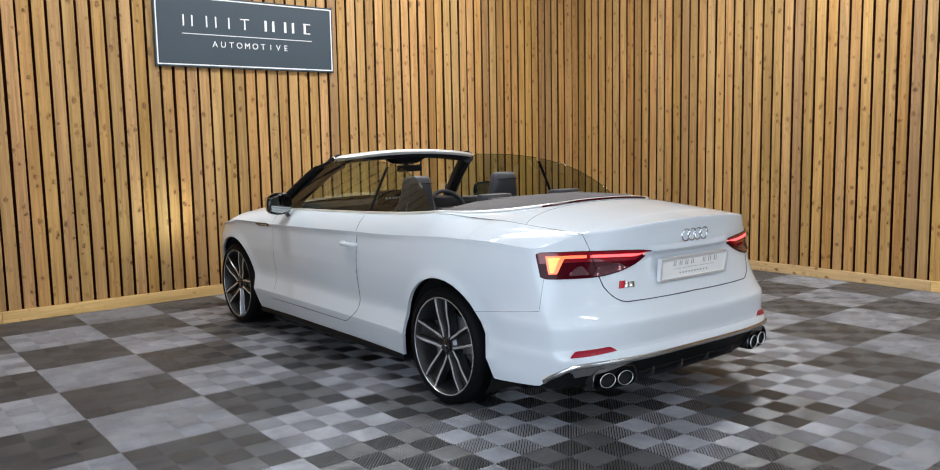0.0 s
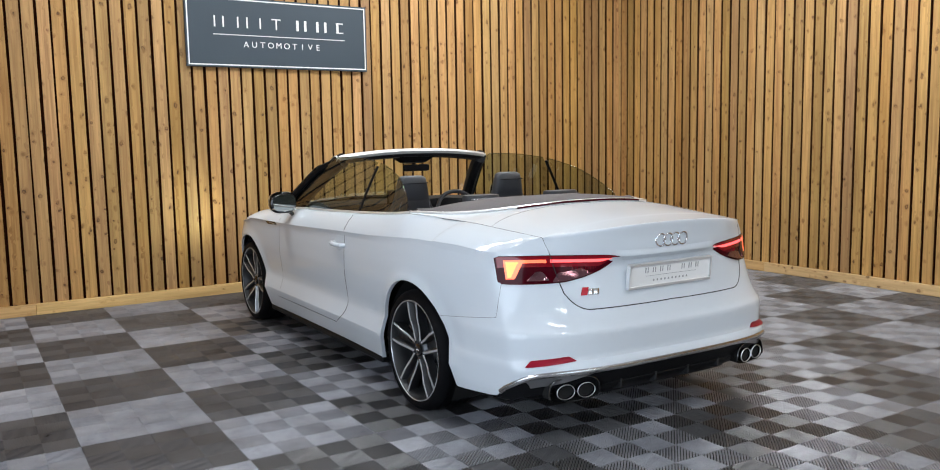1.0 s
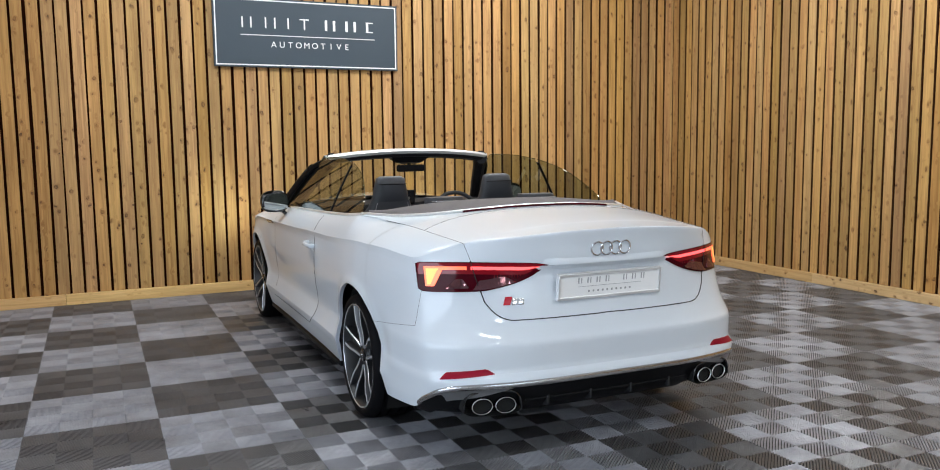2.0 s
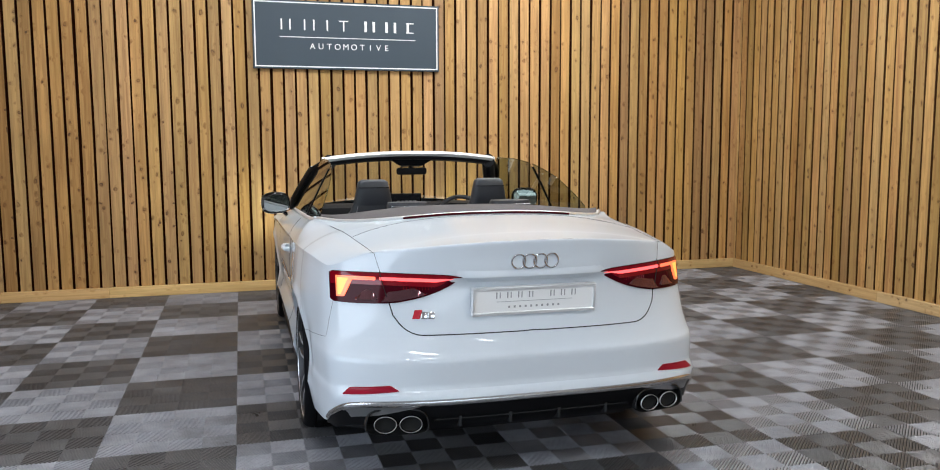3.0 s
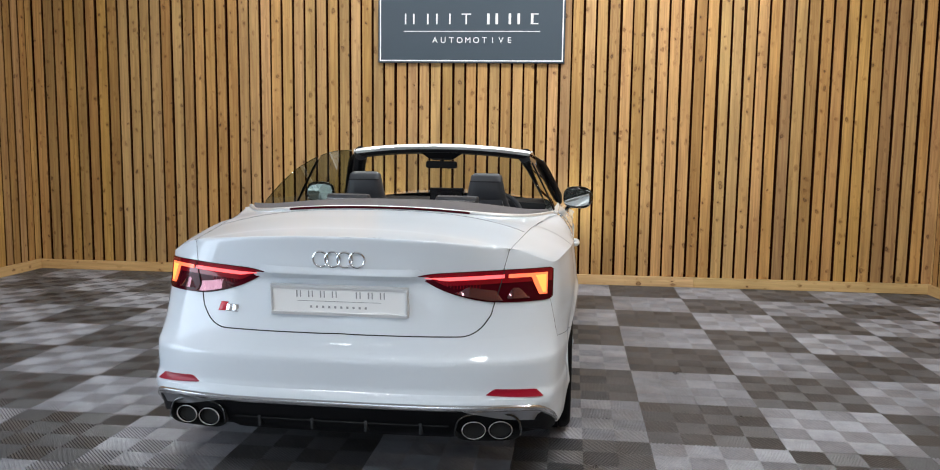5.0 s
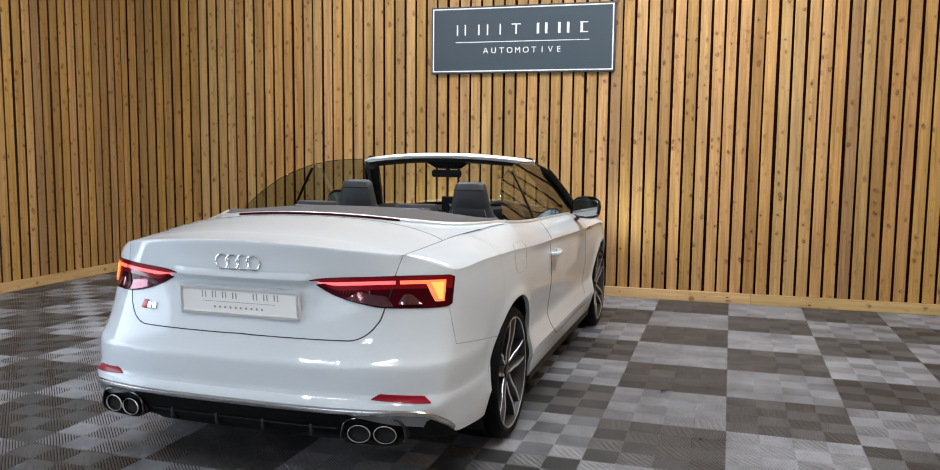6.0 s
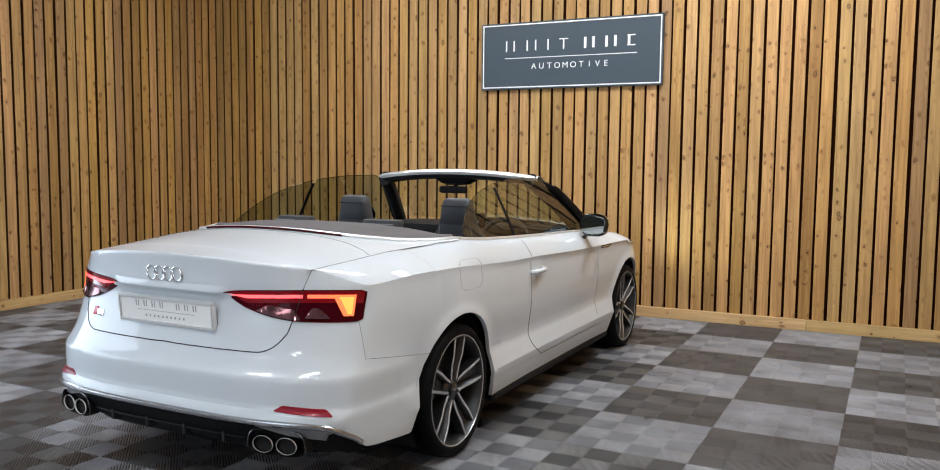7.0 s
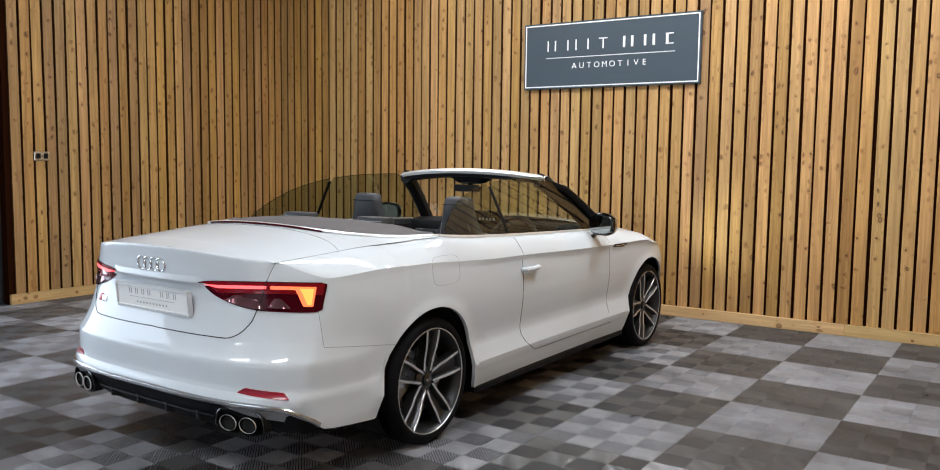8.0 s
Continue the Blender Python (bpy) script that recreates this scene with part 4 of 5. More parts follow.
def make_wheel():
    """An alloy wheel with its outer face towards +x, the axle at the origin."""
    root = new("wheel")
    R, tw = TYRE_R, 0.125
    tyre = [(-tw, 0.25), (-tw - 0.004, 0.27), (-tw - 0.002, 0.295), (-tw + 0.018, R - 0.006)]
    grooves = (-0.075, -0.027, 0.027, 0.075)
    for gx in grooves:
        tyre += [(gx - 0.006, R), (gx - 0.004, R - 0.008), (gx + 0.004, R - 0.008), (gx + 0.006, R)]
    tyre += [(tw - 0.018, R - 0.006), (tw - 0.006, R - 0.015), (tw + 0.002, 0.298), (tw + 0.005, 0.286), (tw + 0.004, 0.274), (tw - 0.002, 0.267), (tw - 0.008, 0.258)]
    ty = part("tyre", lathe(tyre, 72), RUBBER, root, "black low-profile tyre")
    rim = [(tw - 0.006, 0.268), (tw + 0.0005, 0.2665), (tw + 0.001, 0.263), (tw - 0.002, 0.261)]
    part("rim_lip", lathe(rim, 72), RIM_FACE, root, "bright machined rim edge")
    part("rim_barrel", lathe([(tw - 0.002, 0.2612), (tw - 0.006, 0.2585), (tw - 0.02, 0.2515), (tw - 0.05, 0.243), (0.0, 0.23), (-tw + 0.01, 0.236), (-tw, 0.25)], 60), RIM_DARK, root, "dark grey wheel barrel")
    part("brake_disc", lathe([(0.03, 0.06), (0.03, 0.175), (0.045, 0.175), (0.045, 0.06)], 48), ALU, root, "steel brake disc")
    cal = boxed(0.0, 0.075, -0.05, 0.05, 0.11, 0.185, bevel=0.012)
    part("brake_caliper", spin(cal, radians(60)), GLOSS_BLACK, root, "black brake caliper")
    xf, xr = tw - 0.024, tw - 0.008
    spoke_line = lambda s: [(0.044, s * 0.026, xf - 0.006), (0.11, s * 0.0345, xf - 0.001), (0.17, s * 0.0415, xr - 0.005), (0.215, s * 0.0455, xr - 0.002), (0.262, s * 0.0485, xr)]
    for k in range(5):
        base = radians(90 + 72 * k)
        turn = Matrix.Rotation(base, 4, "X")
        for u0, u1, w0, w1, d in ((0.045, 0.2, 0.05, 0.086, 0.034), (0.2, 0.256, 0.086, 0.094, 0.02)):
            web = bar_bm((u0, 0), (u1, 0), w0, w1, xf - d, xr - d, 0.016)
            bmesh.ops.transform(web, matrix=turn, verts=web.verts)
            part("spoke_web", web, RIM_GREY, root, "grey web between two spokes")
        for s in (-1, 1):
            leg = leg_bm(spoke_line(s), 0.0075, s)
            bmesh.ops.transform(leg, matrix=turn, verts=leg.verts)
            spoke = part("spoke", leg, RIM_GREY, root, "slim grey spoke with a bright machined face")
            face = leg_face(spoke_line(s), 0.0065)
            bmesh.ops.transform(face, matrix=turn, verts=face.verts)
            part("spoke_face", face, RIM_FACE, spoke, "bright machined spoke face")
        by, bz = 0.055 * math.cos(base + 0.63), 0.055 * math.sin(base + 0.63)
        part("wheel_bolt", boxed(xf - 0.022, xf - 0.004, by - 0.008, by + 0.008, bz - 0.008, bz + 0.008, bevel=0.004), GLOSS_BLACK, root)
    part("hub", lathe([(0.02, 0.0), (0.02, 0.072), (xf - 0.026, 0.068), (xf - 0.012, 0.05), (xf - 0.01, 0.0)], 40), RIM_GREY, root)
    part("centre_cap", lathe([(xf - 0.012, 0.034), (xf - 0.004, 0.033), (xf - 0.001, 0.028), (xf, 0.0)], 32), GLOSS_BLACK, root, "dark centre cap")
    for i in range(4):
        ring = [(xf + 0.0005, 0.005 * math.cos(2 * math.pi * q / 16) + (i - 1.5) * 0.0075, 0.005 * math.sin(2 * math.pi * q / 16)) for q in range(16)]
        part("cap_ring", tube(ring, 0.0008, 5, True, up=Vector((1, 0, 0))), CHROME, root)
    valve = boxed(xr - 0.05, xr - 0.03, -0.005, 0.005, 0.222, 0.24, bevel=0.003)
    part("valve", spin(valve, radians(-60)), BLACK, root)
    return root


wheel = make_wheel()
TRACK_FACE = 0.77
wheels = []
for x, y, turn in ((TRACK_FACE, 0.0, 0), (TRACK_FACE, AXLE_F, 0), (-TRACK_FACE, 0.0, 180), (-TRACK_FACE, AXLE_F, 180)):
    m = pose(x, y, TYRE_R - 0.001, 0, 0, turn) @ pose(0, 0, 0, (-5 if y == 0 else 20) * (1 if turn == 0 else -1), 0, 0)
    if not wheels:
        w, wheel.matrix_basis = wheel, m
    else:
        w = copy_thing(wheel, m)
    w.parent = car
    wheels.append(w)

for s in (1, -1):
    for cy, r in ((0.0, 0.37), (AXLE_F, 0.374)):
        rows = []
        for x in (0.845, 0.6, 0.5):
            rows.append([(s * x, cy + r * math.cos(a), WHEEL_R + r * math.sin(a)) for a in [radians(-35 + 250 * i / 30) for i in range(31)]])
        bm = bmesh.new()
        grid(bm, rows)
        cap = [bm.verts.new((s * 0.5, cy + r * math.cos(a), WHEEL_R + r * math.sin(a))) for a in [radians(-35 + 250 * i / 30) for i in range(31)]]
        bm.faces.new(cap)
        part("wheel_arch_liner", bm, DARK_HOLE, car, "black wheel arch liner")
bm = boxed(-0.66, 0.66, -0.4, 3.4, 0.115, 0.24, bevel=0.03)
box(bm, -0.8, 0.8, 0.42, 2.36, 0.13, 0.24, bevel=0.02)
box(bm, -0.66, 0.66, -0.8, -0.38, 0.215, 0.25, bevel=0.015)
part("underbody", bm, BLACK, car, "black underbody tray")
for s in (1, -1):
    part("sill_blade", boxed(s * 0.835 - 0.045, s * 0.835 + 0.045, 0.42, 2.36, 0.155, 0.2, bevel=0.012), BLACK, car, "black lower sill blade")

# ---- tail: trim, diffuser, pipes ----
BOTTOM = [c[0] for c in half_cols[:N_REAR]]
edge_r = [p for p in BOTTOM if p.y < -0.72]
trim = [Vector((-p.x, p.y, p.z)) for p in edge_r[::-1]] + edge_r[1:]
trim = [p + Vector((0, -0.004 + 0.012 * ease(abs(p.x), 0.805, 0.832), -0.002 + 0.004 * ease(abs(p.x), 0.805, 0.832))) for p in trim]
part("bumper_trim", tube(trim, 0.0095, 10, flat=1.3), TRIM_METAL, car, "satin metal trim along the bumper's lower edge")
rows = [[p + Vector((0, 0.006, 0.0)) for p in trim]]
for dz, dy in ((-0.012, 0.01), (-0.05, 0.03), (-0.1, 0.05), (-0.15, 0.11), (-0.19, 0.22)):
    rows.append([Vector((p.x, p.y + dy, max(min(p.z - 0.002, 0.238), p.z + dz) if abs(p.x) > 0.45 else p.z + dz)) for p in trim])
bm = bmesh.new()
grid(bm, rows)
part("diffuser", bm, BLACK, car, "black lower diffuser")
for s in (1, -1):
    outer = [p for p in trim if s * p.x > 0.4]
    bm = bmesh.new()
    grid(bm, [[Vector((p.x - s * (0.012 + 0.085 * ease(abs(p.x), 0.76, 0.845)) * v, p.y + 0.001 + 0.012 * v, p.z - (0.008 + 0.042 * ease(abs(p.x), 0.42, 0.72) * (1 - ease(abs(p.x), 0.78, 0.84))) * v - 0.004)) for p in outer] for v in (0.0, 0.33, 0.66, 1.0)])
    part("diffuser_blade", bm, BLADE, car, "dark satin metal blade at the end of the diffuser")
lip_line = [Vector((p.x, p.y + 0.045, p.z - 0.085)) for p in trim if abs(p.x) < 0.44]
part("diffuser_lip", tube(lip_line, 0.008, 8, flat=0.7), BLACK, car, "black ledge across the diffuser")
for x in (-0.322, -0.107, 0.107, 0.322):
    y = on_rear(x, 0.4).y
    part("diffuser_fin", prism([(0.034, 0.26), (0.14, 0.235), (0.14, 0.31), (0.03, 0.305)], 0.012, lambda a, b, d, x=x, y=y: (x + d - 0.006, y + a, b), 0.002), RIM_DARK, car, "dark grey fin under the diffuser")
for s in (1, -1):
    # hollow round the twin pipes: a dark back and a raised rim
    rim_loop = []
    for i in range(40):
        a = 2 * math.pi * i / 40
        ox, oz = math.copysign(abs(math.cos(a)) ** 0.5, math.cos(a)), math.copysign(abs(math.sin(a)) ** 0.6, math.sin(a))
        rim_loop.append(Vector((s * (0.582 + 0.122 * ox * (1 - 0.08 * oz)), -0.952 + 0.024 * ox, 0.297 + 0.053 * oz)))
    arch = rim_loop[-3:] + rim_loop[:24]
    surround = part("exhaust_surround", tube(arch, 0.0045, 8, up=Vector((0, 1, 0))), GLOSS_BLACK, car, "dark satin arch over the tail pipes")
    bm = bmesh.new()
    inner = [p + Vector((0, 0.05, 0)) for p in rim_loop]
    g = grid(bm, [rim_loop, inner], True)
    bm.faces.new(g[1])
    bmesh.ops.recalc_face_normals(bm, faces=bm.faces)
    part("surround_hollow", bm, DARK_HOLE, surround, "black hollow behind the tail pipes")
    for dx in (-0.0505, 0.0505):
        cx = s * 0.58 + dx
        set_in = pose(cx, -0.974 + 0.02 * (abs(cx) - 0.53) / 0.1, 0.288) @ pose(0, 0, 0, 0, 0, -90 + s * 9) @ Matrix.Diagonal((1, 1.1, 0.83, 1))
        bm = lathe([(-0.006, 0.042), (-0.02, 0.0415), (-0.14, 0.04), (-0.14, 0.034), (-0.03, 0.0378)], 40)
        bmesh.ops.transform(bm, matrix=set_in, verts=bm.verts)
        pipe = part("tail_pipe", bm, GLOSS_BLACK, car, "black oval tail pipe with a polished rim")
        bm = lathe([(-0.006, 0.0392), (-0.001, 0.0398), (0.0, 0.0405), (-0.001, 0.0414), (-0.005, 0.0422)], 40)
        bmesh.ops.transform(bm, matrix=set_in, verts=bm.verts)
        part("pipe_rim", bm, MOULDING, pipe, "polished pipe rim")
        bm = lathe([(-0.012, 0.0376), (-0.02, 0.037), (-0.02, 0.0)], 24)
        bmesh.ops.transform(bm, matrix=set_in, verts=bm.verts)
        part("pipe_bore", bm, DARK_HOLE, pipe)


# ---- lamps on the tail ----
def rear_patch(name, low, high, x0, x1, out, mat, parent, label="", nx=28, nz=6, side=1, thick=0.012):
    """A lens that follows the tail between two edge curves over x."""
    bm = bmesh.new()
    face_out = out if callable(out) else (lambda v: out)
    front = [[on_rear(side * x, low(x) + (high(x) - low(x)) * j / nz, face_out(j / nz)) for x in [x0 + (x1 - x0) * i / nx for i in range(nx + 1)]] for j in range(nz + 1)]
    back = [[on_rear(side * x, low(x) + (high(x) - low(x)) * j / nz, face_out(0.5) - thick) for x in [x0 + (x1 - x0) * i / nx for i in range(nx + 1)]] for j in range(nz + 1)]
    f, b = grid(bm, front), grid(bm, back)
    loop = [(j, i) for j, i in [(0, i) for i in range(nx + 1)] + [(j, nx) for j in range(1, nz + 1)] + [(nz, i) for i in range(nx - 1, -1, -1)] + [(j, 0) for j in range(nz - 1, 0, -1)]]
    for (j, i), (j2, i2) in zip(loop, loop[1:] + loop[:1]):
        bm.faces.new((f[j][i], b[j][i], b[j2][i2], f[j2][i2]))
    bmesh.ops.remove_doubles(bm, verts=bm.verts, dist=1e-5)
    bmesh.ops.recalc_face_normals(bm, faces=bm.faces)
    return part(name, bm, mat, parent, label, sharp=40)


lens_top = curve_keys([(0.3, 0.872), (0.36, 0.882), (0.5, 0.889), (0.65, 0.892), (0.79, 0.887), (0.8, 0.8855), (0.807, 0.882), (0.81, 0.877)])
lens_low = curve_keys([(0.3, 0.866), (0.34, 0.843), (0.4, 0.814), (0.46, 0.793), (0.52, 0.778), (0.58, 0.768), (0.65, 0.764), (0.79, 0.7605), (0.8, 0.7615), (0.807, 0.765), (0.81, 0.77)])
for s in (1, -1):
    lamp = rear_patch("tail_lamp", lens_low, lens_top, 0.302, 0.81, 0.004, RED_DARK, car, "dark red wedge-shaped tail lamp, lit", 40, 8, s, 0.03)
    rear_patch("upper_lens", lambda x: lens_top(x) - 0.052 * ease(x, 0.3, 0.42), lambda x: lens_top(x) - 0.003, 0.31, 0.804, 0.006, RED_LENS, lamp, "red upper lens", 30, 4, s, 0.008)
    rear_patch("light_bar", lambda x: lens_top(x) - 0.016 - 0.016 * ease(x, 0.32, 0.42), lambda x: lens_top(x) - 0.015 - 0.004 * ease(x, 0.32, 0.42), 0.325, 0.622, 0.0085, RED_LED, lamp, "glowing red light bar", 30, 2, s, 0.006)
    hook = rear_patch("light_hook", lambda x: lens_top(x) - 0.033 - 0.07 * min(1.0, max(0.0, (x - 0.724) / 0.032)), lambda x: lens_top(x) - 0.019, 0.704, 0.784, 0.0085, HOOK_LED, lamp, "glowing orange hook-shaped light", 24, 5, s, 0.006)
    rear_patch("hook_core", lambda x: lens_top(x) - 0.034 - 0.062 * min(1.0, max(0.0, (x - 0.741) / 0.026)), lambda x: lens_top(x) - 0.027, 0.738, 0.778, 0.0095, AMBER_LED, hook, "brighter yellow core of the light", 20, 5, s, 0.004)
    rear_patch("light_bar", lambda x: lens_top(x) - 0.033, lambda x: lens_top(x) - 0.019, 0.638, 0.706, 0.0085, ORANGE_LED, lamp, "glowing orange-red light bar", 10, 2, s, 0.006)
    rear_patch("inner_lens", lambda x: lens_low(x) + 0.016, lambda x: lens_low(x) + 0.02 + 0.036 * ease(x, 0.63, 0.66) * ease(0.722 - x, 0.0, 0.05), 0.634, 0.715, lambda v: 0.014 - 0.009 * v, CLEAR_LENS, lamp, "clear inner lens", 14, 3, s, 0.006)
    rear_patch("reverse_lens", lambda x: lens_low(x) + 0.007, lambda x: lens_low(x) + 0.01 + 0.036 * ease(x, 0.44, 0.5) * ease(0.62 - x, 0.0, 0.03), 0.44, 0.617, lambda v: 0.014 - 0.009 * v, CLEAR_LENS, lamp, "clear reversing lens", 14, 3, s, 0.006)
    for k in range(12):
        x = 0.4 + 0.012 * k
        part("lens_rib", tube([on_rear(s * x, max(lens_low(x) + 0.022, 0.822) + 0.014 * u, 0.0065) for u in (0, 0.5, 1)], 0.0015, 5), RED_LENS, lamp)
    part("lamp_split", tube([on_rear(s * (0.605 + 0.25 * (z - 0.82)), z, 0.0068) for z in [0.768 + 0.012 * i for i in range(11)]], 0.0022, 5), GAP, lamp)
    refl_low = lambda x: 0.424 - 0.019 * (x - 0.572) / 0.213
    rear_patch("reflector", refl_low, lambda x: refl_low(x) + 0.001 + 0.025 * min(1.0, (x - 0.57) / 0.035) * min(1.0, (0.787 - x) / 0.03), 0.573, 0.785, 0.004, REFLECTOR, car, "slim red rear reflector with pointed ends", 24, 3, s, 0.012)
# shallow ledge that runs from lamp to lamp over the plate; its underside faces the floor
LEDGE_X = [-0.325 + 0.025 * i for i in range(27)]
bm = bmesh.new()
grid(bm, [[on_rear(x, z, 0.0008 + (o - 0.0008) * (1 - ease(abs(x), 0.27, 0.325))) for x in LEDGE_X] for z, o in ((0.9, 0.0008), (0.886, 0.005), (0.874, 0.0105), (0.869, 0.0115), (0.866, 0.0105), (0.845, 0.0008))])
bmesh.ops.recalc_face_normals(bm, faces=bm.faces)
part("boot_ledge", bm, PAINT, car, "shallow ledge across the boot lid")

# number plate in its frame
plate = new("plate_holder")
plate.parent = car
PY = on_rear(0.0, 0.77).y - 0.012
plate.matrix_local = pose(0.0, PY, 0.712, 5.5, 0, 0)
bm = bmesh.new()
PW, PH = 0.27, 0.118
for b in ((-PW, PW, 0.0, 0.013), (-PW, PW, PH - 0.011, PH), (-PW, -PW + 0.011, 0.013, PH - 0.011), (PW - 0.011, PW, 0.013, PH - 0.011)):
    box(bm, b[0], b[1], -0.014, 0.012, b[2], b[3], bevel=0.002)
part("plate_frame", bm, MOULDING, plate, "satin silver plate surround")
pl = part("plate", boxed(-PW + 0.01, PW - 0.01, -0.007, 0.006, 0.01, PH - 0.009), PLATE_WHITE, plate, "white plate with grey print", smooth=False)
part("print_rule", boxed(-0.165, 0.165, -0.0082, -0.0068, 0.0555, 0.0572), PLATE_GREY, pl, smooth=False)
for k in range(8):
    if k != 4:
        x = -0.168 + 0.047 * k
        part("print_bar", boxed(x, x + 0.005, -0.0082, -0.0068, 0.071, 0.097), PLATE_GREY, pl, smooth=False)
        part("print_bar", boxed(x + 0.015, x + 0.019, -0.0082, -0.0068, 0.071, 0.097), PLATE_GREY, pl, smooth=False)
for k in range(10):
    x = -0.115 + 0.024 * k
    part("print_bar", boxed(x, x + 0.008, -0.0082, -0.0068, 0.029, 0.038), PLATE_GREY, pl, smooth=False)

# chrome rings and the model badge
for i in range(4):
    cx = (i - 1.5) * 0.0475
    pts = [(cx + 0.0295 * math.cos(2 * math.pi * q / 40), on_rear(cx + 0.0295 * math.cos(2 * math.pi * q / 40), 0.931 + 0.0295 * math.sin(2 * math.pi * q / 40)).y - 0.005 - 0.001 * (i % 2), 0.931 + 0.0295 * math.sin(2 * math.pi * q / 40)) for q in range(40)]
    part("badge_ring", tube(pts, 0.0042, 8, True, up=Vector((0, 1, 0))), CHROME, car, "chrome ring emblem")
for x, w, mat, nm, sl in ((-0.506, 0.03, BADGE_RED, "red slanted badge block", 0.012), (-0.47, 0.024, CHROME, "chrome badge block", 0.003), (-0.442, 0.025, CHROME, "chrome badge block", 0.002)):
    h = 0.741 if sl > 0.01 else 0.734
    part("badge_block", prism([(x, 0.706), (x + w, 0.706), (x + w + sl, h), (x + sl, h)], 0.006, lambda a, b, d: on_rear(a, b, 0.005 - d), 0.0012), mat, car, nm)

# ---- roof cover, chrome frame, high brake light ----
chrome_line = []
for i in range(27):
    q = i / 26
    y = COVER_Y0 + 0.46 * q ** 4
    x = 0.775 * q
    chrome_line.append(Vector((x, y, deck_z(x, y) + 0.005)))
side_line = [Vector((side_x(y, belt_z(y)) - 0.006, y, belt_z(y) + 0.004)) for y in [0.22 + 0.07 * i for i in range(26)]]
right_line = chrome_line + side_line
frame_path = [Vector((-p.x, p.y, p.z)) for p in right_line[::-1]] + right_line[1:]
part("belt_moulding", tube(frame_path, 0.0115, 8, flat=0.75), MOULDING, car, "bright metal moulding round the cabin")
bm = bmesh.new()
rows = []
for i in range(15):
    q = i / 14
    y0 = COVER_Y0 + 0.46 * q ** 4
    x = 0.765 * q
    rows.append([(x, y0 + (0.3 - 0.13 * q ** 3 - y0) * v, deck_z(x, y0) + 0.004 + 0.018 * math.sin(math.pi * min(1, v * 0.8)) - 0.02 * v ** 3 * (1 - q)) for v in [j / 10 for j in range(11)]])
grid(bm, [[(-x, y, z) for x, y, z in r] for r in rows[::-1]] + rows[1:])
bmesh.ops.recalc_face_normals(bm, faces=bm.faces)
rim_ = [e for e in bm.edges if e.is_boundary]
for v in bmesh.ops.extrude_edge_only(bm, edges=rim_)["geom"]:
    if isinstance(v, bmesh.types.BMVert):
        v.co.z -= 0.03
part("roof_cover", bm, SOFT_TOP, car, "grey-brown cover over the folded roof")
part("high_brake_light", tube([(x, COVER_Y0 + 0.46 * (abs(x) / 0.775) ** 4 - 0.013, deck_z(x, -0.31) + 0.006) for x in [-0.42 + 0.04 * i for i in range(22)]], 0.0065, 8, flat=0.8), RED_DARK, car, "dark red high brake light strip")

# ---- glass and screen frame ----
glass_top = curve_keys([(0.27, 1.03), (0.33, 1.085), (0.42, 1.145), (0.55, 1.208), (0.7, 1.25), (0.9, 1.286), (1.25, 1.31), (1.56, 1.312), (1.63, 1.29), (1.8, 1.196), (1.95, 1.09), (2.08, 0.99)])
glass_x = lambda z: 0.79 - 0.15 * max(0.0, z - 0.97) / 0.34 - 0.02 * (max(0.0, z - 0.97) / 0.34) ** 2


def side_pane(name, y0, y1, s, label, n=24):
    bm = bmesh.new()
    outer = []
    for i in range(n + 1):
        y = y0 + (y1 - y0) * i / n
        z0 = belt_z(y) - 0.03
        z1 = glass_top(y)
        outer.append([(s * glass_x(z0 + (z1 - z0) * j / 8), y, z0 + (z1 - z0) * j / 8) for j in range(9)])
    grid(bm, outer)
    ob = part(name, bm, SIDE_GLASS, car, label)
    ob.visible_shadow = False
    rim = [Vector((s * glass_x(glass_top(y)), y, glass_top(y))) for y in [y0 + (y1 - y0) * i / n for i in range(n + 1)]]
    part("pane_edge", tube(rim, 0.0022, 5), SIDE_GLASS, ob)
    return ob


for s in (1, -1):
    side_pane("quarter_window", 0.29, 0.872, s, "tinted rear quarter glass, raised")
    side_pane("door_window", 0.905, 2.06, s, "tinted door glass, raised", 30)
    part("window_divider", tube([(s * glass_x(z), 0.888, z) for z in [belt_z(0.89) - 0.02 + 0.03 * i for i in range(11) if belt_z(0.89) - 0.02 + 0.03 * i < glass_top(0.888)]], 0.015, 8, flat=0.4), BLACK, car, "black rubber seal between the panes")
    # screen pillar
    pil = [Vector((s * (0.6 + 0.185 * u ** 1.05), 1.625 + 0.53 * u, 1.302 - 0.37 * u ** 1.2)) for u in [i / 16 for i in range(17)]]
    out = [ease(k / 16, 0.0, 0.35) for k in range(17)]
    post = [Vector((s * (abs(p.x) + (max(glass_x(p.z) - abs(p.x), 0.0) + 0.008) * q), p.y, p.z + 0.012 * q - 0.014 * (1 - q))) for p, q in zip(pil, out)]
    part("screen_pillar", tube(post, 0.018, 10, flat=1.2), BLACK, car, "black windscreen pillar")
    inn = [p + Vector((-s * 0.035, -0.01, -0.012)) for p in pil]
    part("pillar_trim", tube(inn, 0.046, 10, flat=1.15), DASH, car, "dark inner pillar trim")
    pt = [p + Vector((s * 0.012, 0.004, 0.018)) for p in post[4:]]
    part("pillar_moulding", tube(pt, 0.006, 6), GLOSS_BLACK, car, "gloss black pillar moulding")

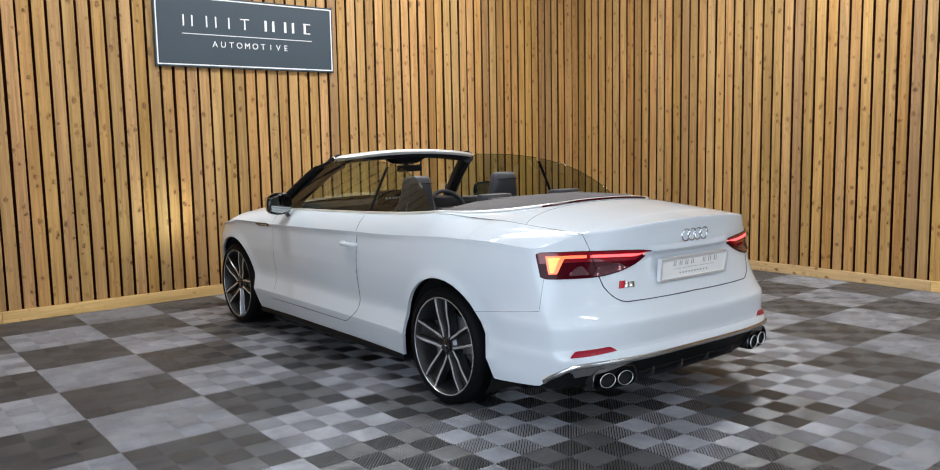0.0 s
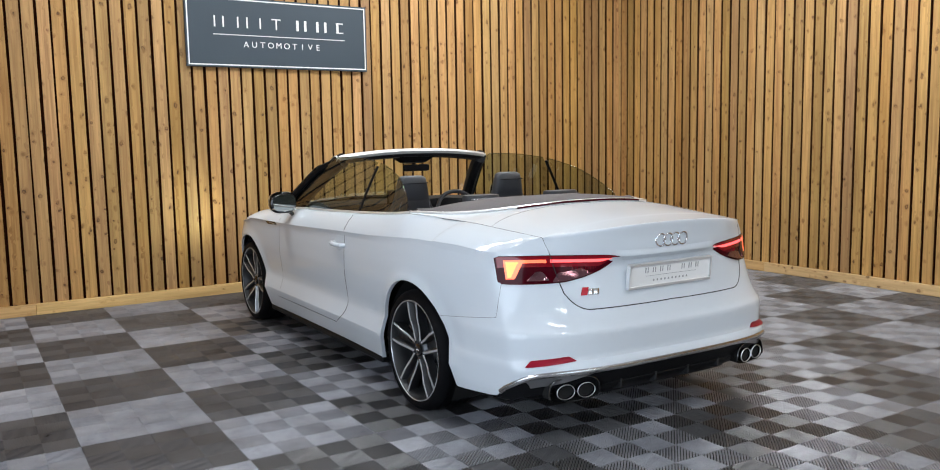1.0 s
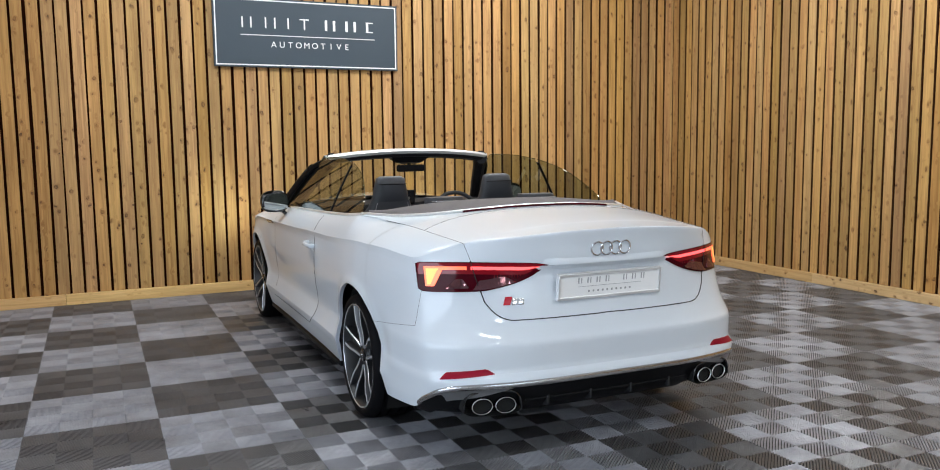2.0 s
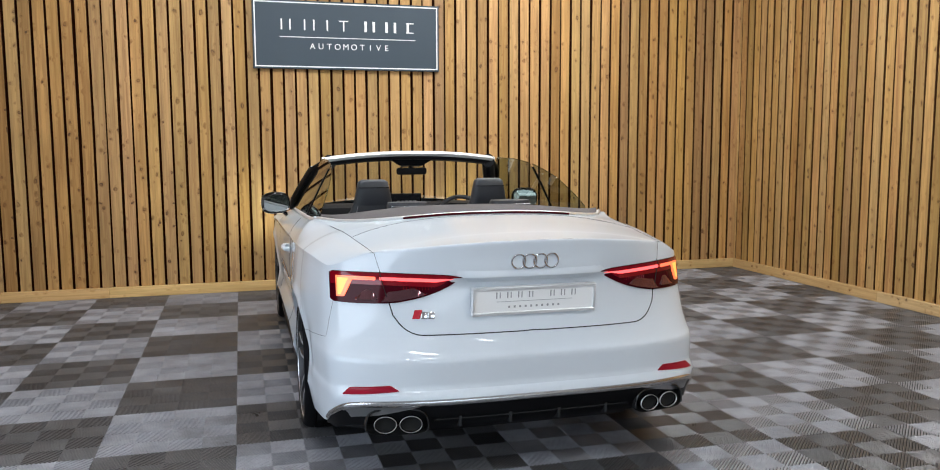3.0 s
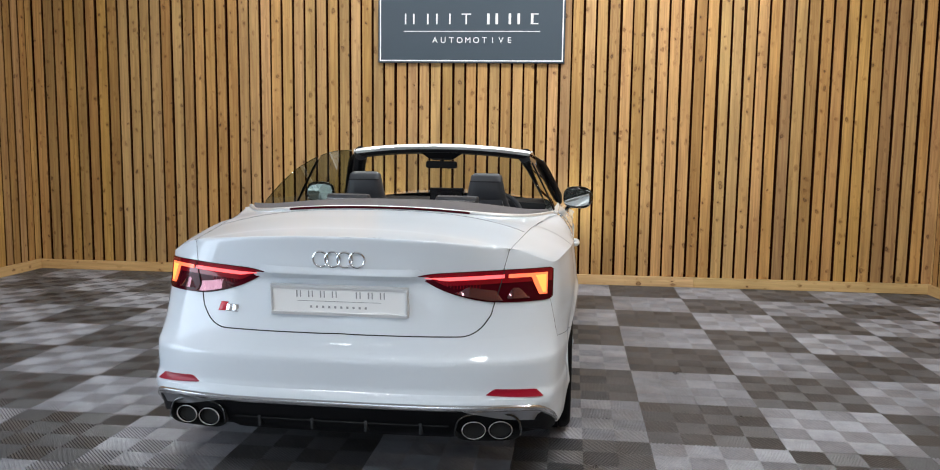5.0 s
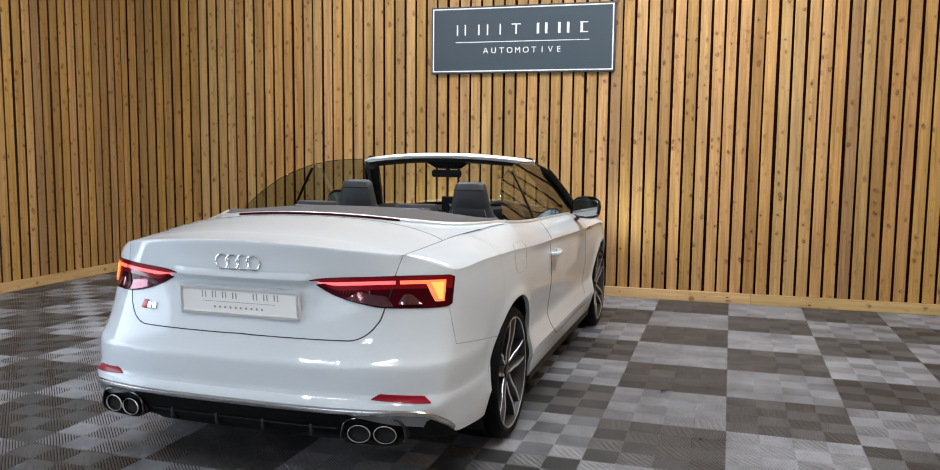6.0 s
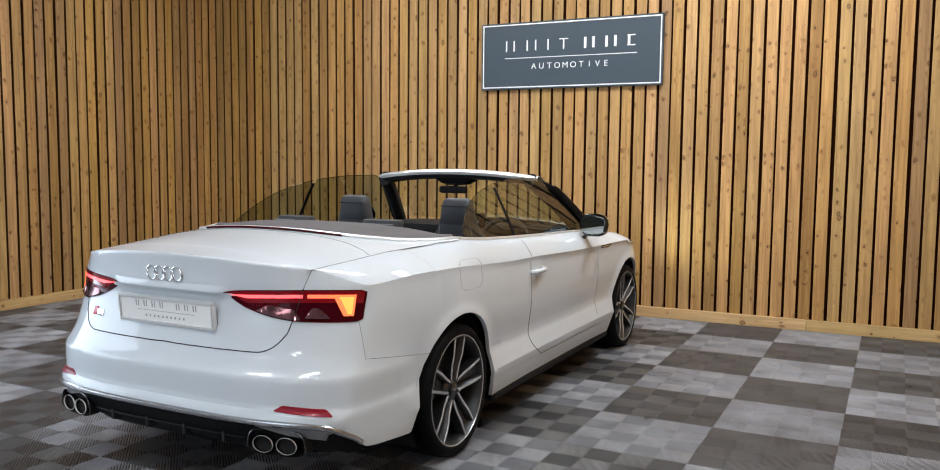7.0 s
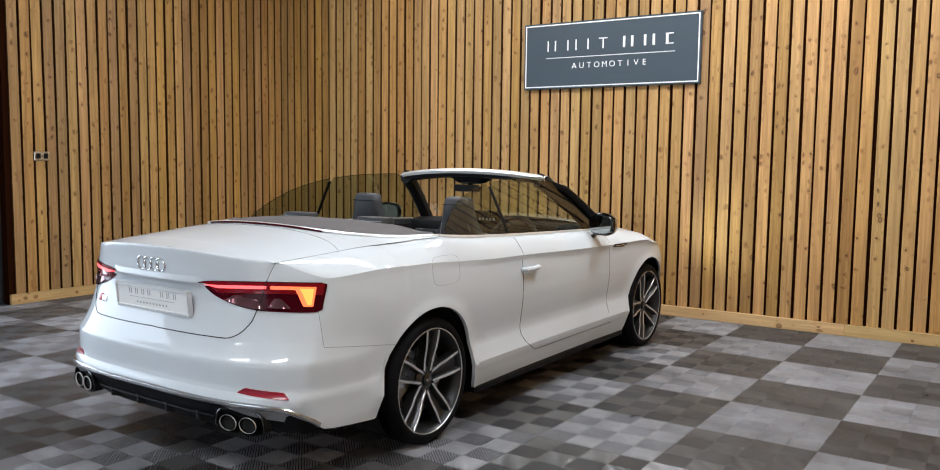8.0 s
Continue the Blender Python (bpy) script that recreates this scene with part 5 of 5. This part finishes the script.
rows_top, rows_in = [], []
for i in range(41):
    x = -0.615 + 1.23 * i / 40
    z = 1.362 - 0.042 * (abs(x) / 0.615) ** 2.2
    b = 0.02 * (abs(x) / 0.615) ** 4
    rows_top.append([(x, 1.555 + b * 3, z - 0.036), (x, 1.55 + b * 3, z - 0.018), (x, 1.565 + b * 3, z - 0.003), (x, 1.62 + b * 2, z), (x, 1.7 + b, z - 0.024), (x, 1.76, z - 0.05), (x, 1.755, z - 0.06)])
    rows_in.append([(x, 1.556 + b * 3, z - 0.035), (x, 1.57 + b * 3, z - 0.058), (x, 1.65, z - 0.068), (x, 1.755, z - 0.066)])
bm = bmesh.new()
grid(bm, rows_top)
bmesh.ops.recalc_face_normals(bm, faces=bm.faces)
part("screen_header", bm, MOULDING, car, "bright satin header rail above the windscreen")
bm = bmesh.new()
grid(bm, rows_in)
part("header_trim", bm, DASH, car, "dark inner header trim")
bm = bmesh.new()
rows = []
for j in range(13):
    u = j / 12
    rows.append([((0.6 + 0.17 * u) * s, 1.75 + 0.5 * u + 0.14 * u * (1 - s * s), 1.305 - 0.33 * u ** 1.1 - 0.04 * (1 - u) * s * s) for s in [i / 12 - 1 for i in range(25)]])
grid(bm, rows)
ws = part("windscreen", bm, SCREEN_GLASS, car, "clear raked windscreen")
ws.visible_shadow = False
# inside mirror with its sensor box
bm = bmesh.new()
grid(bm, [[(x * w, y, z) for x in (-1, -0.9, 0.9, 1)] for w, y, z in ((0.15, 1.6, 1.325), (0.145, 1.585, 1.3), (0.085, 1.6, 1.262), (0.06, 1.64, 1.25), (0.06, 1.74, 1.255), (0.13, 1.76, 1.3))])
bmesh.ops.recalc_face_normals(bm, faces=bm.faces)
part("mirror_mount", bm, BLACK, car, "black sensor housing under the header")
mir = part("inside_mirror", boxed(-0.108, 0.108, 1.585, 1.615, 1.196, 1.246, bevel=0.016, segments=3), BLACK, car, "black-framed inside mirror")
part("mirror_pane", boxed(-0.1, 0.1, 1.5838, 1.586, 1.203, 1.239), BLACK, mir)
part("mirror_stalk", tube([(0, 1.61, 1.23), (0, 1.65, 1.26)], 0.014), BLACK, mir)

# ---- door mirrors ----
for s in (1, -1):
    root = new("door_mirror")
    root.parent = car
    root.matrix_local = pose(s * 0.925, 1.85, 1.0, 0, 0, s * -9) @ Matrix.Diagonal((0.86, 0.86, 0.96, 1.0))
    bm = bmesh.new()
    bmesh.ops.create_uvsphere(bm, u_segments=32, v_segments=20, radius=1.0)
    for v in bm.verts:
        x, y, z = v.co
        y = y if y > 0 else y * 0.12
        w = 1.0 - 0.25 * (1 if s * x > 0 else 0) * max(0, z)
        v.co = (0.115 * math.copysign(abs(x) ** 0.7, x), 0.125 * y, 0.078 * math.copysign(abs(z) ** 0.72, z) * w)
    part("mirror_housing", bm, GLOSS_BLACK, root, "gloss black mirror rim")
    bm = bmesh.new()
    bmesh.ops.create_uvsphere(bm, u_segments=32, v_segments=20, radius=1.0)
    bmesh.ops.delete(bm, geom=[v for v in bm.verts if v.co.y < 0.04], context="VERTS")
    for v in bm.verts:
        x, y, z = v.co
        v.co = (0.118 * math.copysign(abs(x) ** 0.7, x), 0.129 * y - 0.002, 0.081 * math.copysign(abs(z) ** 0.72, z))
    part("mirror_cap", bm, ALU, root, "satin aluminium mirror cap")
    bm = bmesh.new()
    ring = [bm.verts.new((0.1 * math.copysign(abs(math.cos(a)) ** 0.6, math.cos(a)), -0.017, 0.062 * math.copysign(abs(math.sin(a)) ** 0.65, math.sin(a)) * (1 - 0.2 * max(0, s * math.cos(a)) * max(0, math.sin(a))))) for a in [2 * math.pi * i / 36 for i in range(36)]]
    bm.faces.new(ring)
    part("mirror_face", bm, MIRROR, root, "silvered mirror glass", smooth=False)
    part("mirror_strip", tube([(-0.105, -0.008, -0.04), (0, -0.013, -0.06), (0.1, -0.008, -0.045)], 0.006, 6), ALU, root)
    part("mirror_foot", tube([(-s * 0.06, 0.03, -0.06), (-s * 0.1, 0.03, -0.1), (-s * 0.15, 0.03, -0.115)], 0.026, 8, flat=0.6), GLOSS_BLACK, root)

# ---- side details ----
for s in (1, -1):
    d = panels["door_r" if s > 0 else "door_l"]
    hx = lambda y, z: side_x(y, z)
    bm = bmesh.new()
    bmesh.ops.create_uvsphere(bm, u_segments=24, v_segments=12, radius=1.0)
    for v in bm.verts:
        v.co = (s * (hx(0.97, 0.775) - 0.006 + 0.012 * v.co.x * s), 0.965 + 0.052 * v.co.y, 0.772 + 0.03 * v.co.z)
    part("handle_recess", bm, PAINT, d)
    pts = [(s * (hx(0.97, 0.79) + o), y, 0.79 + 0.004 * math.sin((y - 0.87) * 12)) for y, o in ((0.876, 0.004), (0.884, 0.028), (0.92, 0.036), (0.99, 0.036), (1.03, 0.028), (1.042, 0.004))]
    part("door_handle", tube(pts, 0.0155, 10, flat=0.9), PAINT, d, "white pull handle")
    bm = prism([(2.12, 0.822), (2.3, 0.813), (2.36, 0.835), (2.14, 0.842)], 0.012, lambda a, b, dd, s=s: (s * (side_x(a, b) + 0.003 - dd), a, b), 0.002)
    vent = part("wing_vent", bm, GLOSS_BLACK, panels["wing_r" if s > 0 else "wing_l"], "black vent blade")
    part("vent_trim", tube([(s * (side_x(y, 0.828) + 0.005), y, 0.828) for y in (2.15, 2.22, 2.3)], 0.003, 6), ALU, vent)
    part("belt_clip", boxed(s * 0.795 - 0.006, s * 0.795 + 0.006, 0.18, 0.188, belt_z(0.18) - 0.012, belt_z(0.18) + 0.016), ALU, car)
# fuel flap on the right rear wing
fl = []
for i in range(28):
    a = 2 * math.pi * i / 28
    y, z = 0.11 + 0.118 * math.copysign(abs(math.cos(a)) ** 0.45, math.cos(a)), 0.868 + 0.072 * math.copysign(abs(math.sin(a)) ** 0.45, math.sin(a))
    fl.append((side_x(y, z) + 0.0003, y, z))
part("fuel_flap_joint", tube(fl, 0.0004, 5, True, up=Vector((1, 0, 0))), GAP, panels["quarter_r"])
# headlamps, barely seen past the wings, are lit
for s in (1, -1):
    bm = bmesh.new()
    pts = []
    for j in range(4):
        row = []
        for i in range(10):
            a = math.pi / 2 * (0.35 + 0.25 * i / 9)
            z = 0.64 + 0.028 * j + 0.02 * (i / 9)
            p = shell_point("front", a, z, 0.75, 0.8)
            row.append(Vector((s * (p.x + 0.006), p.y + 0.004, z)))
        pts.append(row)
    grid(bm, pts)
    part("headlamp", bm, LAMP_GLASS, car, "lit headlamp")
    beam = new("headlamp_beam", bpy.data.lights.new("headlamp_beam", "SPOT"))
    beam.data.energy, beam.data.color, beam.data.spot_size, beam.data.spot_blend, beam.data.shadow_soft_size = 10.0, (0.92, 1.0, 0.74), radians(95), 0.9, 0.05
    beam.matrix_world = look((CAR_X + s * 0.78, CAR_Y + 3.62, 0.72), (CAR_X + s * 1.1, CAR_Y + 4.2, 0.85))


# ---- cabin ----
part("cabin_floor", boxed(-0.72, 0.72, -0.1, 2.2, 0.22, 0.3), DASH, car, "dark carpet")
part("rear_bulkhead", boxed(-0.72, 0.72, 0.02, 0.1, 0.26, 1.02, bevel=0.02), DASH, car, "dark panel behind the rear seats")
for s in (1, -1):
    rows = []
    for i in range(26):
        y = 0.16 + 1.95 * i / 25
        zb = belt_z(y)
        xo = glass_x(zb) - 0.012
        rows.append([(s * xo, y, zb + 0.0), (s * (xo - 0.045), y, zb - 0.002), (s * (xo - 0.075), y, zb - 0.03), (s * (xo - 0.085), y, zb - 0.12), (s * (xo - 0.06), y, zb - 0.3), (s * (xo - 0.06), y, 0.28)])
    bm = bmesh.new()
    grid(bm, rows)
    part("door_lining", bm, DASH, car, "dark door lining")
    part("armrest", boxed(s * 0.69 - 0.035, s * 0.69 + 0.035, 1.0, 1.6, 0.68, 0.75, bevel=0.02, segments=2), LEATHER, car, "dark leather armrest")

bm = bmesh.new()
rows = []
for i in range(21):
    x = -0.72 + 1.44 * i / 20
    hump = 0.02 * math.exp(-((x - 0.37) / 0.17) ** 2)
    rows.append([(x, 2.42, 0.95), (x, 2.3, 0.955), (x, 2.1, 0.965), (x, 1.96, 0.967 + hump), (x, 1.88, 0.95 + hump), (x, 1.86, 0.9), (x, 1.88, 0.78), (x, 1.95, 0.6), (x, 2.1, 0.4)])
grid(bm, rows)
bmesh.ops.recalc_face_normals(bm, faces=bm.faces)
part("dashboard", bm, DASH, car, "dark soft-touch dashboard")
disp = part("centre_display", boxed(-0.12, 0.12, 1.845, 1.862, 0.945, 1.05, bevel=0.004), BLACK, car, "upright centre display")
part("display_glass", boxed(-0.112, 0.112, 1.8425, 1.8455, 0.953, 1.043), SCREEN, disp)
for k in range(5):
    part("display_bar", boxed(-0.06 + 0.03 * k, -0.042 + 0.03 * k, 1.8418, 1.8428, 0.98, 0.998), PLATE_GREY, disp, smooth=False)
part("dash_strip", boxed(-0.66, 0.66, 1.852, 1.864, 0.86, 0.885, bevel=0.003), ALU, car, "satin metal dash strip")
part("centre_console", boxed(-0.12, 0.12, 0.9, 1.9, 0.28, 0.62, bevel=0.03, segments=2), DASH, car, "dark centre console")
# steering wheel on the right
steer = new("steering_wheel")
steer.parent = car
steer.matrix_local = pose(0.37, 1.62, 0.86, -22, 0, 0)
part("wheel_grip", tube([(0.182 * math.cos(a), 0, 0.182 * math.sin(a)) for a in [2 * math.pi * i / 44 for i in range(44)]], 0.0155, 10, True, up=Vector((0, 1, 0))), LEATHER, steer, "black leather grip")
part("wheel_boss", boxed(-0.075, 0.075, -0.03, 0.03, -0.065, 0.05, bevel=0.025, segments=3), DASH, steer)
for a in (0, 180, 270):
    c, sn = math.cos(radians(a)), math.sin(radians(a))
    part("wheel_spoke", tube([(0.06 * c, 0, 0.06 * sn), (0.175 * c, 0, 0.175 * sn)], 0.014, 8, flat=1.5), ALU, steer)
part("steering_column", tube([(0, 0.02, 0), (0, 0.25, -0.06)], 0.05, 12), DASH, steer)


def cushion(sections, mat, name, parent, label=""):
    """A soft form skinned over rounded sections: (x half, y, z, depth)."""
    bm = bmesh.new()
    rows = []
    for hw, y, z, d, lean in sections:
        ring = []
        for i in range(28):
            a = 2 * math.pi * i / 28
            cx = math.copysign(abs(math.cos(a)) ** 0.45, math.cos(a))
            cy = math.copysign(abs(math.sin(a)) ** 0.6, math.sin(a))
            ring.append((hw * cx, y + d * cy * (1 - 0.18 * abs(cx) ** 3), z + lean * cy))
        rows.append(ring)
    g = grid(bm, rows, True)
    bm.faces.new(g[0][::-1])
    bm.faces.new(g[-1])
    bmesh.ops.recalc_face_normals(bm, faces=bm.faces)
    return part(name, bm, mat, parent, label, sharp=50)


def front_seat():
    root = new("front_seat")
    cushion([(0.2, 0.0, 0.42, 0.07, 0), (0.262, -0.02, 0.5, 0.1, 0), (0.268, -0.06, 0.66, 0.1, 0), (0.26, -0.1, 0.8, 0.088, 0), (0.205, -0.13, 0.92, 0.07, 0), (0.14, -0.15, 1.0, 0.055, 0), (0.125, -0.155, 1.04, 0.05, 0)], LEATHER, "backrest", root, "dark leather sports backrest")
    cushion([(0.124, -0.155, 1.035, 0.05, 0), (0.112, -0.16, 1.08, 0.055, 0), (0.1, -0.165, 1.14, 0.056, 0), (0.092, -0.165, 1.178, 0.05, 0), (0.07, -0.165, 1.192, 0.03, 0)], LEATHER, "headrest", root, "fixed dark leather headrest")
    part("headrest_seam", tube([(x, -0.165 - 0.0565 * (1 - 0.18 * abs(x / 0.102) ** 3), 1.145) for x in [-0.092 + 0.0115 * i for i in range(17)]], 0.0028, 5), DASH, root)
    for sx in (-1, 1):
        part("back_seam", tube([(sx * (0.1 + 0.11 * u), -0.155 + 0.1 * u - (0.052 + 0.035 * u), 1.03 - 0.45 * u) for u in [i / 10 for i in range(11)]], 0.0018, 5), STITCH, root, "pale stitching")
    cushion([(0.2, 0.2, 0.34, 0.26, 0), (0.262, 0.22, 0.42, 0.27, 0), (0.262, 0.22, 0.5, 0.26, 0.015), (0.22, 0.23, 0.55, 0.22, 0.015)], LEATHER, "seat_cushion", root, "dark leather seat cushion")
    part("seat_rail", boxed(-0.2, 0.2, 0.0, 0.42, 0.28, 0.36), BLACK, root)
    return root


fs = front_seat()
fs.matrix_basis = pose(0.372, 1.13, 0.0)
fs.parent = car
f2 = copy_thing(fs, pose(-0.372, 1.13, 0.0))
f2.parent = car


def rear_seat(sx):
    root = new("rear_seat")
    root.parent = car
    root.matrix_local = pose(sx * 0.29, 0.3, 0)
    cushion([(0.2, 0.0, 0.4, 0.06, 0), (0.25, -0.01, 0.5, 0.08, 0), (0.25, -0.05, 0.8, 0.08, 0), (0.23, -0.06, 0.95, 0.065, 0), (0.2, -0.06, 1.0, 0.04, 0)], LEATHER, "backrest", root, "dark leather rear backrest")
    cushion([(0.1, -0.03, 1.0, 0.05, 0), (0.112, -0.03, 1.05, 0.062, 0), (0.114, -0.03, 1.085, 0.062, 0), (0.108, -0.03, 1.098, 0.055, 0)], LEATHER, "headrest", root, "low dark leather headrest")
    part("headrest_band", tube([(x, -0.094, 1.078) for x in (-0.1, 0, 0.1)], 0.004, 6), ALU, root)
    cushion([(0.2, 0.22, 0.3, 0.2, 0), (0.25, 0.22, 0.38, 0.22, 0), (0.24, 0.22, 0.46, 0.2, 0)], LEATHER, "seat_cushion", root)
    return root


rear_seat(1)
rear_seat(-1)
for s in (1, -1):
    part("seat_belt", tube([(s * 0.66, 0.55, 1.0), (s * 0.62, 0.75, 0.98), (s * 0.52, 1.0, 0.93), (s * 0.45, 1.12, 0.8)], 0.02, 6, flat=0.12), BLACK, car, "black seat belt")


# ---- wall boards and floor tiles ----
def slat_mesh(k):
    """One planed board, its arrises eased, standing from the skirting to the ceiling."""
    rnd = random.Random(40 + k)
    w = SLAT_W * (1 + rnd.uniform(-0.03, 0.03))
    bm = bmesh.new()
    e = 0.002
    prof = [(-w / 2, SLAT_T), (-w / 2, e), (-w / 2 + e, 0), (w / 2 - e, 0), (w / 2, e), (w / 2, SLAT_T)]
    z0 = BASE_H + 0.002
    rows = []
    for i in range(4):
        z = z0 + (ROOM_H - z0) * i / 3
        dx = 0.0 if i in (0, 3) else rnd.uniform(-0.0035, 0.0035)
        rows.append([(x + dx, y, z) for x, y in prof])
    grid(bm, rows)
    bmesh.ops.recalc_face_normals(bm, faces=bm.faces)
    # side faces take the darker colour that stands in for shade in the gaps
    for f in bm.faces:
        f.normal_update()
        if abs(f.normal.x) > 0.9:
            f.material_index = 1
    return finish("slat", bm, (SLAT_WOOD, EDGE_SHADE), 30, False)


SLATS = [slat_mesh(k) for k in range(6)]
pick = random.Random(5)


def slats(parent, m, a, b, z_from=0.0, pitch=SLAT_PITCH):
    n = round((b - a) / pitch)
    for k in range(n):
        ob = new("slat", pick.choice(SLATS))
        ob.parent = parent
        ob.matrix_world = m @ pose(a + (k + 0.5) * pitch + pick.uniform(-0.002, 0.002), pick.uniform(-0.002, 0.002), z_from, 0, pick.uniform(-0.06, 0.06), 0)
        if z_from:
            ob.scale = (1, 1, (ROOM_H - z_from) / ROOM_H)


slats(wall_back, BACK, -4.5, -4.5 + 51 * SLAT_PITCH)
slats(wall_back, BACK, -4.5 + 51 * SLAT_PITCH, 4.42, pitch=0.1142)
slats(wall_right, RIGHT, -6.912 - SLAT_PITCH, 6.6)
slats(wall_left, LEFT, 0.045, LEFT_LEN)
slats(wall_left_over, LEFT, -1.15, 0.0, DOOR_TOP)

TILE, TILE_X, TILE_Y, SQUARES, RIB = 0.622, 1.65, 3.99, 4, 0.0122


def tile_mesh(mat):
    """A ribbed tile: four by four squares of ribs that run one way and the other across the diagonal."""
    bm = bmesh.new()
    g, q = 0.0012, (TILE - 0.0024) / SQUARES
    base = [bm.verts.new(p) for p in ((g, g, -0.008), (TILE - g, g, -0.008), (TILE - g, TILE - g, -0.008), (g, TILE - g, -0.008))]
    # the base's dark colour paints in the depth's shade
    bm.faces.new(base).material_index = 1
    top, fl = 0.0066 / 2, 0.0089 / 2
    for a in range(SQUARES):
        for b in range(SQUARES):
            x0, y0 = g + a * q, g + b * q
            n = int(q * math.sqrt(2) / RIB)
            for i in range(n):
                c = -q / math.sqrt(2) + (i + 0.5) * q * math.sqrt(2) / n      # distance from the diagonal
                ln = q / math.sqrt(2) - abs(c) + 0.002
                d, e = Vector((1, 1)) / math.sqrt(2), Vector((-1, 1)) / math.sqrt(2)
                if (a + b) % 2 == 0:
                    d, e = e, d
                mid = Vector((x0 + q / 2, y0 + q / 2)) + e * c
                vs = []
                for s in (-1, 1):
                    for w, z in ((-fl, -0.0078), (-top, -0.0015), (0.0, 0.0), (top, -0.0015), (fl, -0.0078)):
                        p = mid + d * (s * ln) + e * w
                        vs.append(bm.verts.new((p.x, p.y, z)))
                for j in range(4):
                    bm.faces.new((vs[j], vs[j + 1], vs[j + 6], vs[j + 5]))
    bmesh.ops.recalc_face_normals(bm, faces=bm.faces)
    for f in bm.faces:
        if f.normal.z < 0:
            f.normal_flip()
    return finish("tile", bm, (mat, GROOVE_SHADE), 50)


TILES = (tile_mesh(TILE_DARK), tile_mesh(TILE_LIGHT))
CUT = ROOM_X0 + 0.003 - (TILE_X - 5 * TILE)      # the row along the left wall is trimmed to this


def trimmed(me):
    bm = bmesh.new()
    bm.from_mesh(me)
    bmesh.ops.bisect_plane(bm, geom=list(bm.verts) + list(bm.edges) + list(bm.faces), plane_co=(CUT, 0, 0), plane_no=(1, 0, 0), clear_inner=True)
    return finish("tile", bm, (me.materials[0], GROOVE_SHADE), 50)


EDGE_TILES = tuple(trimmed(me) for me in TILES)
for i in range(-5, 11):
    for j in range(-16, 6):
        x, y = TILE_X + i * TILE, TILE_Y + j * TILE
        if x + TILE / 2 > ROOM_X1 + 0.15:
            continue
        ob = new("tile", (EDGE_TILES if i == -5 else TILES)[(i + j) % 2])
        ob.parent = slab
        ob.matrix_world = pose(x, y, 0)
